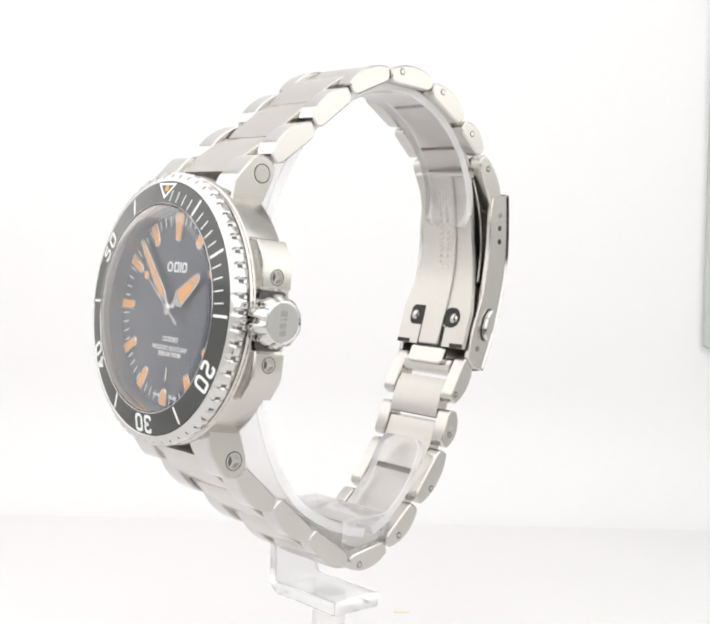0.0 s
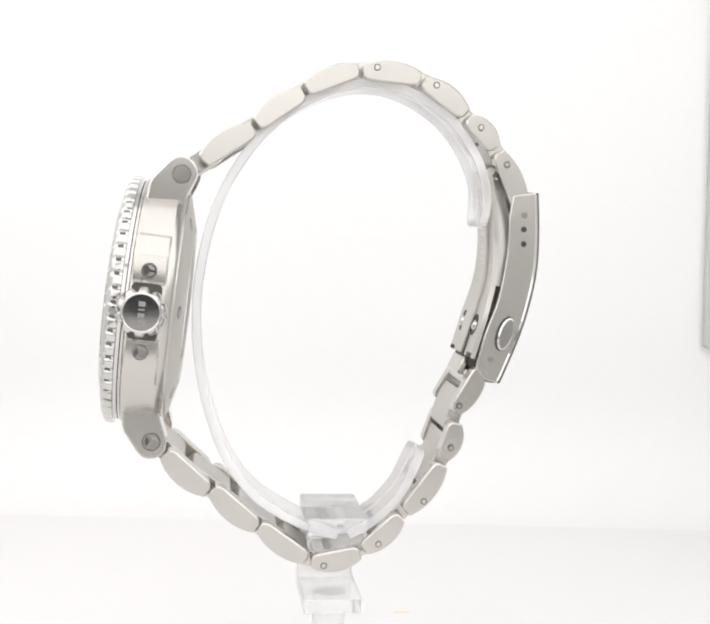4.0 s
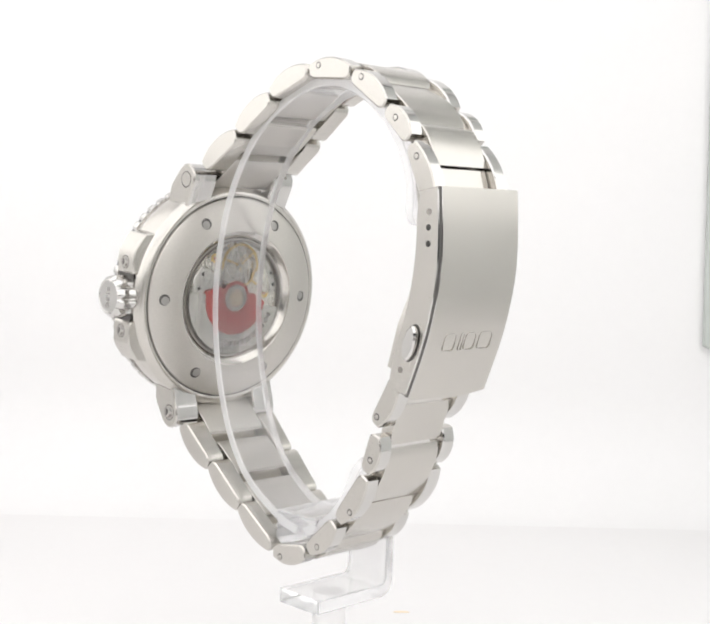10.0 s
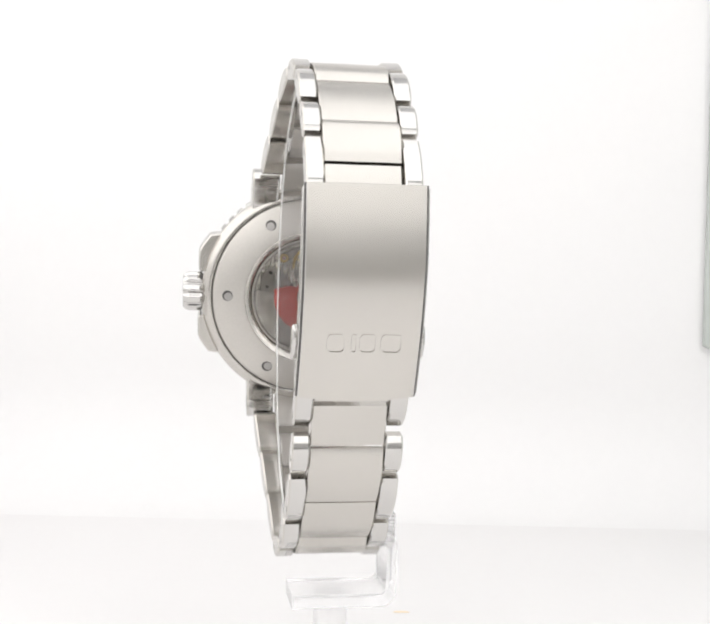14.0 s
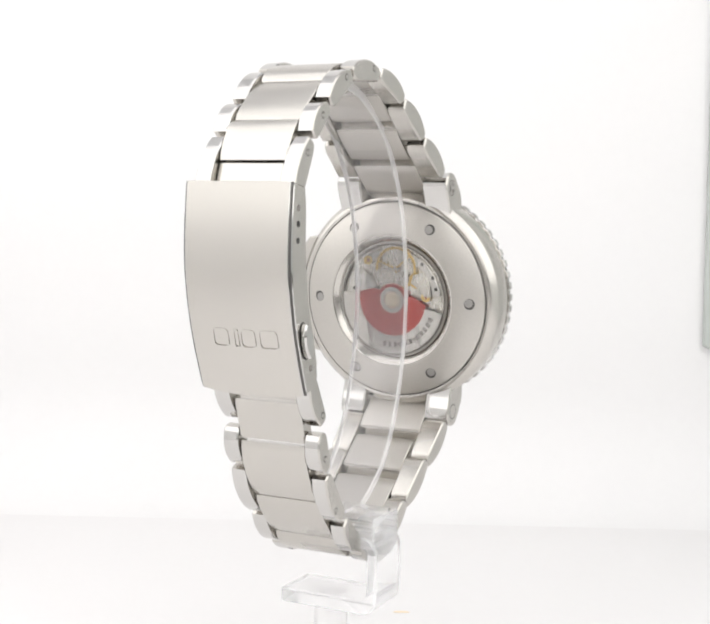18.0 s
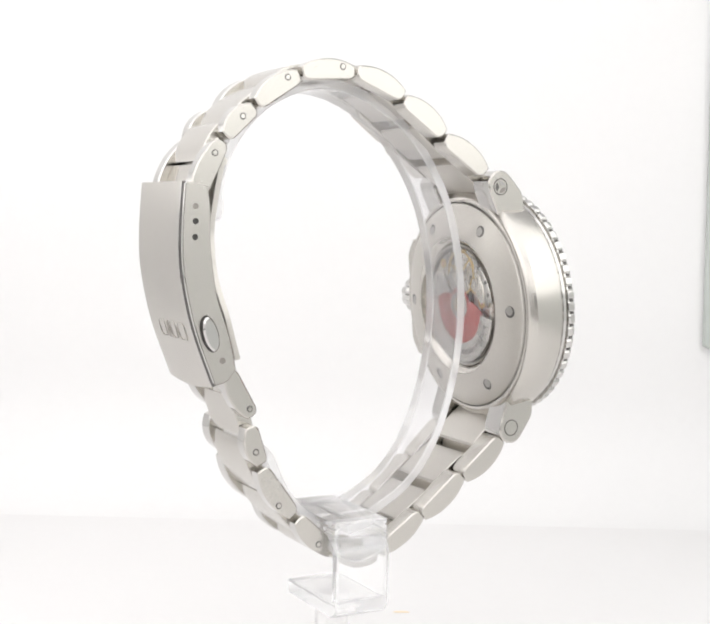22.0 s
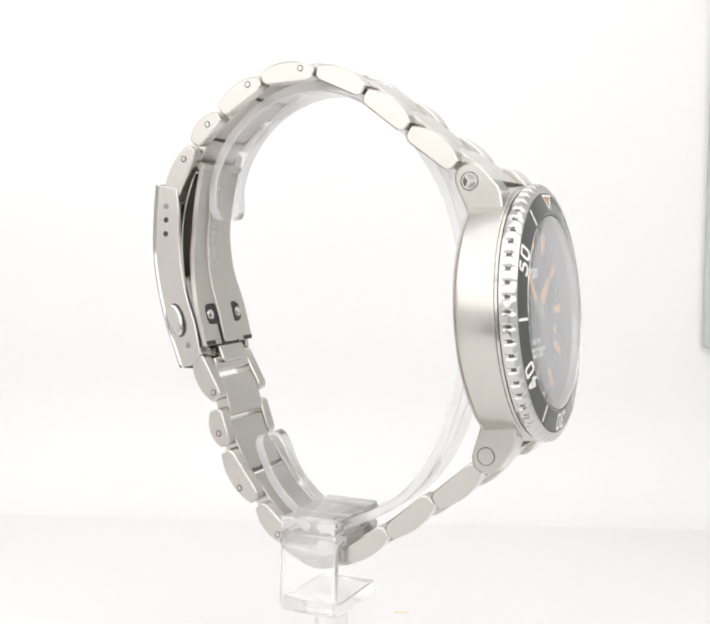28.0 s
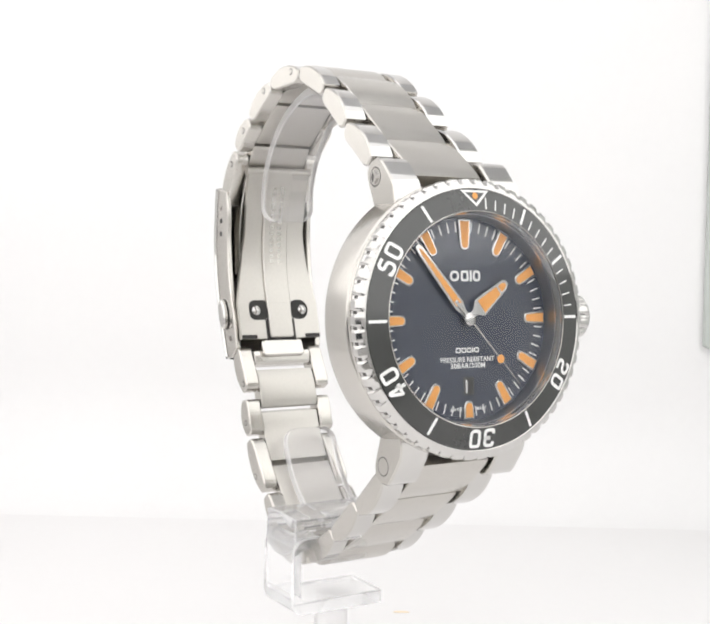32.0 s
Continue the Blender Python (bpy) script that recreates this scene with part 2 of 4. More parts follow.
# ---- the light box ----
def light_box():
    prof = [(-265, 0)] + arc(150, 40, 40, -90, 0, 12) + [(190, 420)]
    out = prof + [(x + (3 if z > 39 else 0), z - (3 if z < 39 else 0)) for x, z in prof[::-1]]
    tagged(part("backdrop", prism(out, -240, 240, 0, lambda p, q, a: (a, p, q)), PAPER),
           "white paper sweep curving from floor to back wall", "backdrop", kind="structure")
    # thin sheet added over the sweep to carry the dimmed floor tone
    sheet = prism([(-236, -264), (236, -264), (236, 152), (-236, 152)], 0.05, 0.3, 0, plan)
    tagged(part("floor", sheet, SHEET), "white paper floor sheet, toned down to imitate dimmer floor light", "floor", kind="structure")
    # added out of view: bare strip before the floor gives steel a dark band
    table = prism([(-240, -500), (240, -500), (240, 190), (-240, 190)], -12, -3.2, 0.5, plan)
    tagged(part("unseen_table_top", table, TABLE), "unseen grey table top, added as a dark band for the steel to reflect", "table", kind="structure")
    for name, x in (("wall_west", -1), ("wall_east", 1)):
        w = prism([(-500, 0), (190, 0), (190, 420), (-500, 420)], 240 * x, 244 * x, 0, lambda p, q, a: (a, p, q))
        tagged(part(name, w, CLOTH if x < 0 else SHADE), ("white" if x < 0 else "off-white") + " cloth side wall of the light box", "wall", kind="structure")
    w = prism([(-240, -500), (240, -500), (240, 190), (-240, 190)], 420, 424, 0, plan)
    tagged(part("ceiling", w, TOPCLOTH), "grey cloth top of the light box", "ceiling", kind="structure")
    # unseen front curtain behind the lens, added; its slot and foot shape the reflections
    bm = bmesh.new()
    for x0, x1, z0, z1 in ((-240, 240, -3, 40), (-240, 240, 125, 420), (-240, -70, 40, 125), (70, 240, 40, 125)):
        prism([(x0, z0), (x1, z0), (x1, z1), (x0, z1)], -504, -500, 0, bm=bm)
    prism([(-240, -500), (240, -500), (240, -420), (-240, -420)], -3.1, -1.5, 0, plan, bm=bm)
    tagged(part("unseen_wall_front", bm, CURTAIN), "unseen grey front curtain with slot and foot, added to shape reflections", "wall", kind="structure")
    board = [(125.7, 55.5), (127.0, 54.6), (175, 53.3), (175, 330), (123.5, 330), (124.2, 155.3)]
    tagged(part("side_panel", prism(board, 186.5, 189.6, 0.4), PANEL),
           "pale green-grey board beside the white backdrop", "panel", kind="structure")
    flake = [(-1.9, -0.2), (-0.6, -0.45), (0.9, -0.3), (2.0, -0.1), (1.3, 0.35), (0.1, 0.5), (-1.4, 0.3)]
    tagged(part("flake", prism(flake, 0, 0.25, 0.05, plan), CRUMB, m=shift(17.3, 65.0, 0.3)),
           "small tan paper flake lying on the white floor", "flake")


light_box()

# ---- the watch ----
TILT = radians(5.6)
MID = 1.1                                   # middle plane of the bracelet, mm beside the turning axis
LOW = 64.0                                  # lowest point of the bracelet under the lens height
watch = thing("wristwatch", shift(0, 0, EYE_H - LOW), "steel diving watch with dark dial and orange markers on stand", "wristwatch")
RING = shift(0, 0, LOW)
CASE_M = RING @ Matrix(((0, -math.sin(TILT), math.cos(TILT), 39.72 * MM),
                               (1, 0, 0, 1.3 * MM),
                               (0, math.cos(TILT), math.sin(TILT), -14.87 * MM),
                               (0, 0, 0, 1))) @ Matrix.Rotation(radians(-1.15), 4, "Y")


def turned(deg, r=0.0, h=0.0):
    """A pose at the clock angle deg (clockwise from twelve), r out from the middle."""
    a = radians(deg)
    return shift(r * math.sin(a), r * math.cos(a), h) @ Matrix.Rotation(-a, 4, "Z")


def lug_map(p, q, a):
    return (a, q, p)


def tri_screw(parent, m, r=1.5, kind="lobed"):
    """A flush screw with three sunk sectors, or a plain polished head."""
    bm = solid([(0, 0.04), (r * 0.97, 0.04), (r, -0.05), (r, -0.6), (0, -0.6)], n=28)
    part("screw", bm, WORN, parent, "", m)
    part("screw_seat", revolve([(r, 0.012), (r * 1.12, 0.012), (r * 1.12, -0.3), (r, -0.3)], n=28), SHADE_TONED, parent, "", m)
    if kind == "lobed":
        for k in range(3):
            sec = [tuple(p) for p in arc(0, 0, r * 0.8, 12 + 120 * k, 108 + 120 * k, 6)]
            mid = radians(60 + 120 * k)
            sec.append((math.cos(mid) * r * 0.24, math.sin(mid) * r * 0.24))
            # one grey per sector, imitating how unevenly the sunk sectors reflect
            part("screw_slot", prism(sec, 0.03, 0.055, 0, plan), (DIMPLE, SHADE_TONED, RECESS)[k], parent, "", m)


def make_case():
    prof = [(20.2, -2.7), (21.45, -2.72), (21.6, -2.8), (21.7, -3.2), (21.95, -3.32), (22.05, -3.45), (22.35, -9.0), (22.28, -9.2), (21.4, -10.15), (21.1, -10.38), (20.6, -10.5), (20.3, -10.45), (20.3, -8.0), (17.2, -8.0), (17.2, -2.7)]
    bm = revolve(prof, n=160)
    for k, f in enumerate(bm.faces):
        f.material_index = 1 if k // 160 in (1, 2, 3) else 0
    case = part("case", bm, (SATIN, WORN), watch, "brushed steel case middle", CASE_M)
    lug = [(-3.7, 13.0), (-3.7, 17.6), (-4.0, 20.9), (-4.5, 22.0), (-7.0, 25.1), (-7.9, 25.8), (-8.9, 26.05), (-10.1, 25.85), (-11.1, 25.2), (-11.75, 24.2), (-11.75, 23.0), (-11.3, 21.6), (-10.0, 18.3), (-9.65, 13.0)]
    for sw in (1, -1):
        for sv in (1, -1):
            shape = [(u, w * sw) for u, w in lug]
            lo, hi = sorted((sv * 6.95, sv * 12.35))
            part("lug", prism(shape, lo, hi, 0.28, lug_map, pick=2, rim=1), (SATIN, WORN, POLISHED), case)
            face = shift(sv * 12.35, 23.0 * sw, -9.2) @ Matrix.Rotation(radians(90 * sv), 4, "Y")
            tri_screw(case, face, 1.42, kind="lobed" if sw * sv < 0 else "plain")
    # crown guards: two faceted blocks with the crown between them
    for sw in (1, -1):
        out = [(16.0, 4.6), (22.6, 4.6), (22.85, 5.0), (22.85, 8.7), (22.3, 9.9), (20.6, 12.2), (16.0, 12.8)]
        out = [(v, w * sw) for v, w in out]
        part("crown_guard", prism(out, -9.2, -3.6, 0.25, plan), SATIN, case)
        tri_screw(case, shift(22.84, 6.65 * sw, -6.3) @ Matrix.Rotation(radians(90), 4, "Y"), 1.15)
    # a dark plate takes the place of the shade round the crown
    part("crown_recess", prism(rounded(5.0, 9.1, 0.8, 4), 22.2, 22.42, 0, lambda p, q, a: (a, q, p - 6.2)), SHADE_TONED, case, "dark plate standing in for shade round the crown")
    return case


def make_crown():
    m = CASE_M @ shift(21.4, 0, -5.95) @ Matrix.Rotation(radians(90), 4, "Y")

    def lobes(k, r, a):
        return r - (0.62 * max(0.0, math.cos(a * 10) + 0.25) ** 1.5 / 1.4 * (0.8 if k in (2, 5) else 1.0) if 2 <= k <= 5 else 0)
    prof = [(0, 0), (3.0, 0), (4.0, 0.8), (4.1, 1.2), (4.1, 3.3), (3.92, 3.95), (3.3, 4.62), (3.05, 4.68), (2.92, 4.57), (0, 4.59)]
    crown = part("crown", solid(prof, n=160, mod=lobes), POLISHED, watch, "fluted polished screw-down crown", m)
    for x, w in ((-1.6, 0.9), (-0.45, 0.75), (0.5, 0.3), (1.4, 0.8)):
        part("crown_mark", prism(rounded(1.1, w, 0.12, 2, 0, x), 4.58, 4.63, 0, plan), DIMPLE, crown)


INS_IN, INS_OUT = (17.0, 0.88), (20.5, 0.16)            # inner and outer rim of the sloping insert


def on_insert(deg, r):
    """A pose on the sloping insert ring."""
    fall = (INS_IN[1] - INS_OUT[1]) / (INS_OUT[0] - INS_IN[0])
    return turned(deg, r, INS_IN[1] - (r - INS_IN[0]) * fall + 0.012) @ Matrix.Rotation(-math.atan(fall), 4, "X")


def fillet(path, r, n=4):
    """An open line with its inner corners rounded."""
    out = [path[0]]
    for a, b, c in zip(path, path[1:], path[2:]):
        a, b, c = Vector(a), Vector(b), Vector(c)
        k = min(r, (a - b).length * 0.49, (c - b).length * 0.49)
        p, q = b + (a - b).normalized() * k, b + (c - b).normalized() * k
        out += [tuple((1 - t) ** 2 * p + 2 * t * (1 - t) * b + t * t * q) for t in [i / n for i in range(n + 1)]]
    return out + [path[-1]]


def stroke(path, width, depth, bm):
    """A line of even width, drawn out by depth."""
    n, left, right = len(path), [], []
    for i in range(n):
        b = Vector(path[i])
        e1 = (b - Vector(path[i - 1])).normalized() if i else None
        e2 = (Vector(path[i + 1]) - b).normalized() if i < n - 1 else None
        e1, e2 = e1 or e2, e2 or e1
        k = Vector((-e1.y - e2.y, e1.x + e2.x))
        k = k / max(0.5, k.length_squared / 2) * width / 2
        left.append(tuple(b + k))
        right.append(tuple(b - k))
    return prism(left + right[::-1], 0, depth, 0, plan, bm=bm)


GLYPHS = {"0": [[(0, 0.5), (-0.5, 0.5), (-0.5, -0.5), (0.5, -0.5), (0.5, 0.5), (-0.01, 0.5)]],
          "2": [[(-0.48, 0.24), (-0.48, 0.5), (0.48, 0.5), (0.48, 0.02), (-0.48, -0.1), (-0.48, -0.5), (0.52, -0.5)]],
          "3": [[(-0.48, 0.26), (-0.48, 0.5), (0.48, 0.5), (0.48, 0.03), (-0.16, 0.03)], [(-0.16, 0.0), (0.5, 0.0), (0.5, -0.5), (-0.5, -0.5), (-0.5, -0.26)]],
          "4": [[(0.2, -0.62), (0.2, 0.5), (0.0, 0.5), (-0.5, -0.22), (0.6, -0.22)]],
          "5": [[(0.46, 0.5), (-0.42, 0.5), (-0.48, 0.1), (0.5, 0.1), (0.5, -0.5), (-0.5, -0.5), (-0.5, -0.28)]]}


def numeral(digits):
    """Two squarish rounded digits drawn in even strokes."""
    bm = bmesh.new()
    for k, ch in enumerate(digits):
        for line in GLYPHS[ch]:
            pts = [(x * 1.62 + 2.7 * (k - 0.5), y * 2.5) for x, y in line]
            stroke(fillet(pts, 0.12 if ch == "4" else 0.72), 0.52, 0.03, bm)
    return bm


def outline_mark(w, h, r, line, depth, cx, cy):
    """A plain rounded outline standing for one sign of a maker's mark."""
    edge = rounded(w, h, r, 5, cx, cy)
    core = inset(edge, line)
    bm = bmesh.new()
    rows = [[bm.verts.new((p, q, z)) for p, q in ring] for ring, z in ((edge, 0), (edge, depth), (core, depth), (core, 0))]
    for r0, r1 in zip(rows, rows[1:] + rows[:1]):
        for i in range(len(r0)):
            j = (i + 1) % len(r0)
            bm.faces.new((r0[i], r0[j], r1[j], r1[i]))
    return bm


def make_bezel():
    teeth = 58

    def coin(k, r, a):
        if 3 <= k <= 6:
            c = math.cos(teeth * (a + radians(183.65)))
            bite = 0.45 * max(0.0, min(1.0, (c - 0.1) / 0.6)) ** 1.2
            return r - bite * (0.2, 0.9, 1.0, 0.4)[k - 3]
        return r
    prof = [(20.52, 0.1), (20.66, 0.22), (20.82, 0.18), (21.5, -0.12), (22.15, -0.6), (22.3, -1.5), (22.1, -1.95), (21.55, -2.05), (21.45, -2.62), (17.4, -2.62), (17.4, -0.6), (20.5, -0.3)]
    bm = revolve(prof, n=teeth * 14, mod=coin)
    # notch floors get the darkened steel, painting in the shade between teeth
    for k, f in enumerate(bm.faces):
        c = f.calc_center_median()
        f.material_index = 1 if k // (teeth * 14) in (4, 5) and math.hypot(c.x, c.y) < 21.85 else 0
    bezel = part("bezel", bm, (POLISHED, SHADE_TONED), watch, "coin-edged polished steel diving bezel", CASE_M, smooth=40)
    ins = [(17.0, 0.3), INS_IN, INS_OUT, (20.5, -0.28), (17.0, -0.28)]
    part("bezel_insert", revolve(ins, n=128), CERAMIC, bezel, "grey ceramic insert ring with white scale")
    minor = prism(rounded(0.2, 1.9, 0.08, 2), -0.03, 0.02, 0, plan)
    major = prism(rounded(0.46, 2.95, 0.1, 2), -0.03, 0.02, 0, plan)
    tick_s, tick_l = part("minute_tick", minor, WHITE_PAINT, bezel, "", on_insert(6, 18.3)), part("five_tick", major, WHITE_PAINT, bezel, "", on_insert(30, 18.75))
    for k in range(2, 15):
        if k % 5:
            place("minute_tick", tick_s.data, bezel, "", on_insert(6 * k, 18.3))
    for k in (10, 15, 25, 35, 45, 55):
        place("five_tick", tick_l.data, bezel, "", on_insert(6 * k, 18.75))
    for num, deg in (("20", 120), ("30", 180), ("40", 240), ("50", 300)):
        part("numeral", numeral(num), WHITE_PAINT, bezel, "white numeral " + num, on_insert(deg, 18.72))
    tri = [(-2.75, 1.35), (2.75, 1.35), (0, -1.35)]
    hole = inset(tri, 0.42)
    bm = bmesh.new()
    a = [bm.verts.new((x, y, 0.0)) for x, y in tri]
    b = [bm.verts.new((x, y, 0.0)) for x, y in hole]
    for i in range(3):
        j = (i + 1) % 3
        bm.faces.new((a[i], a[j], b[j], b[i]))
    ex = bmesh.ops.extrude_face_region(bm, geom=bm.faces[:])
    for v in ex["geom"]:
        if isinstance(v, bmesh.types.BMVert):
            v.co.z += 0.03
    part("zero_triangle", bm, WHITE_PAINT, bezel, "white outlined triangle", on_insert(0, 18.95), smooth=0)
    part("zero_pip", solid([(0, 0.1), (0.45, 0.06), (0.55, -0.02), (0, -0.02)], n=20), LUME, bezel, "orange luminous pip", on_insert(0, 19.4))


def tapered(w0, w1, length, r=0.3):
    """A bar with a round foot, w0 wide there and w1 at its square head."""
    foot = [(w0 / 2 * math.cos(a), w0 / 2 + w0 / 2 * math.sin(a)) for a in [math.pi + math.pi * k / 8 for k in range(9)]]
    return foot + [(w1 / 2, length - r * 0.4), (w1 / 2 - r * 0.4, length), (-w1 / 2 + r * 0.4, length), (-w1 / 2, length - r * 0.4)]


DIAL_H = -2.9


def make_dial():
    dial = part("dial", solid([(0, DIAL_H), (16.85, DIAL_H), (16.85, DIAL_H - 0.5), (0, DIAL_H - 0.5)], n=96), DIAL, watch, "dark blue-grey dial with orange markers", CASE_M)
    part("chapter_ring", revolve([(16.2, DIAL_H), (16.52, -0.7), (16.95, -0.7), (17.3, DIAL_H - 0.3), (16.2, DIAL_H - 0.3)], n=96), REHAUT, dial)
    z = DIAL_H
    for hour in range(12):
        ln, w0, w1, r0 = (4.95, 1.9, 2.5, 11.0) if hour == 0 else (2.95, 1.9, 2.1, 12.95) if hour == 6 else (4.3, 1.85, 2.15, 11.6)
        idx = part("hour_marker", prism(tapered(w0, w1, ln), z + 0.002, z + 0.34, 0.12, plan), POLISHED, dial, "", turned(30 * hour, r0, 0))
        part("marker_lume", prism(inset(tapered(w0, w1, ln), 0.33), z + 0.30, z + 0.37, 0, plan), LUME, idx, "orange luminous fill")
    tick = part("minute_mark", prism(rounded(0.19, 1.6, 0.03, 1), z + 0.003, z + 0.02, 0, plan), WHITE_PAINT, dial, "", turned(6, 14.75, 0))
    for k in range(2, 60):
        if k % 5:
            place("minute_mark", tick.data, dial, "", turned(6 * k, 14.75, 0))
    # maker's mark and model mark as plain blocks
    for x, w, r in ((-1.98, 1.8, 0.85), (0.0, 1.5, 0.35), (1.2, 0.42, 0.05), (2.35, 1.45, 0.55)):
        bm = outline_mark(w, 1.75, r, 0.38, 0.03, x, 6.92) if w > 1 else prism(rounded(w, 1.75, r, 3, x, 6.92), 0, 0.03, 0, plan)
        part("logo_block", bm, WHITE_PAINT, dial, "", shift(0, 0, z + 0.003))
    for x, w in ((-1.65, 0.95), (-0.55, 0.9), (0.5, 0.88), (1.22, 0.2), (1.95, 0.9)):
        bm = outline_mark(w, 0.8, 0.22, 0.17, 0.02, x, -4.92) if w > 0.3 else prism(rounded(w, 0.8, 0.05, 2, x, -4.92), 0, 0.02, 0, plan)
        part("model_block", bm, WHITE_PAINT, dial, "", shift(0, 0, z + 0.003))
    for body, hgt, x, y, k in (("PRESSURE RESISTANT", 0.78, 0.17, -6.4, 10.6), ("30BAR/300M", 0.85, 0.2, -7.38, 6.8), ("SWISS", 0.55, -2.35, -14.3, 2.3), ("MADE", 0.55, 2.65, -14.3, 1.95)):
        bm = lettering(body, hgt, 0.012, 1.06, 0.015)
        xs = [v.co.x for v in bm.verts]
        part("dial_text", widen(bm, k / (max(xs) - min(xs))), WHITE_PAINT, dial, "small white dial text", shift(x, y, z + 0.004))
    part("date_window", prism([(-0.8, -12.1), (1.25, -12.1), (1.25, -9.2), (-0.8, -9.2)], z + 0.002, z + 0.012, 0, plan), PIT, dial, "dark date window")
    part("date_numeral", prism(rounded(0.32, 2.1, 0.05, 1, -0.2, -10.7), z + 0.013, z + 0.03, 0, plan), WHITE_PAINT, dial, "white date numeral 1")
    return dial


def make_pointers():
    """Hour, minute and seconds pointers, each turning about the dial's middle."""
    z = DIAL_H

    def rim(shape, lo, hi, name, label, deg):
        ob = part(name, prism(shape, lo, hi, 0.06, plan), POLISHED, watch, label, CASE_M @ turned(deg))
        return ob
    sword = [(-0.5, -0.9), (0.5, -0.9), (0.6, 1.9), (1.62, 2.9), (0.95, 9.0), (0.7, 9.6), (0.3, 9.9), (-0.3, 9.9), (-0.7, 9.6), (-0.95, 9.0), (-1.62, 2.9), (-0.6, 1.9)]
    hour = rim(sword, z + 0.55, z + 0.75, "hour_hand", "broad steel hour pointer with orange fill", 53.5)
    part("hour_lume", prism([(-1.2, 3.3), (1.2, 3.3), (0.72, 7.6), (-0.72, 7.6)], z + 0.74, z + 0.78, 0, plan), LUME, hour)
    part("hour_tip_lume", prism([(-0.6, 8.0), (0.6, 8.0), (0.5, 9.0), (0.25, 9.4), (-0.25, 9.4), (-0.5, 9.0)], z + 0.74, z + 0.78, 0, plan), LUME, hour)
    long = [(-0.45, -0.9), (0.45, -0.9), (0.5, 1.6), (1.0, 2.8), (0.68, 14.2), (0.35, 15.2), (-0.35, 15.2), (-0.68, 14.2), (-1.0, 2.8), (-0.5, 1.6)]
    minute = rim(long, z + 0.85, z + 1.02, "minute_hand", "long steel minute pointer with orange fill", 320.0)
    part("minute_lume", prism([(-0.58, 3.1), (0.58, 3.1), (0.3, 13.8), (0.1, 14.4), (-0.1, 14.4), (-0.3, 13.8)], z + 1.01, z + 1.05, 0, plan), LUME, minute)
    thin = [(-0.32, -4.0), (0.32, -4.0), (0.16, 0.0), (0.07, 14.5), (-0.07, 14.5), (-0.16, 0.0)]
    second = rim(thin, z + 1.15, z + 1.26, "second_hand", "thin steel seconds pointer with orange dot", 305.8)
    part("second_dot", solid([(0, z + 1.32), (0.62, z + 1.30), (0.7, z + 1.22), (0.7, z + 1.14), (0, z + 1.14)], n=20), LUME, second, "", shift(0, 8.8, 0))
    part("hand_cap", solid([(0, z + 1.5), (0.75, z + 1.46), (1.05, z + 1.3), (1.05, z + 0.5), (0, z + 0.5)], n=24), POLISHED, second)
    return minute, second


def make_crystal():
    top = [(16.4 * k / 14, 1.2 - 0.22 * (k / 14) ** 2) for k in range(15)]
    prof = [(0, 1.2)] + top[1:] + [(16.68, 0.86), (16.7, 0.6), (16.66, 0.32)] + [(16.4 * k / 14, 0.34) for k in range(13, 0, -1)] + [(0, 0.34)]
    bm = solid(prof, n=96)
    for f in bm.faces:
        f.material_index = 0 if f.calc_center_median().z > 0.45 else 1
    ob = part("crystal", bm, (CRYSTAL, COATED), watch, "domed clear sapphire crystal", CASE_M)
    ob.visible_shadow = False
    part("crystal_gasket", revolve([(16.55, -0.7), (16.66, -0.1), (16.72, 0.0), (16.76, 0.45), (16.9, 0.9), (16.98, 0.95), (17.06, 0.86), (16.98, -0.7)], n=128), WORN, ob, "thin bright ring round the crystal")


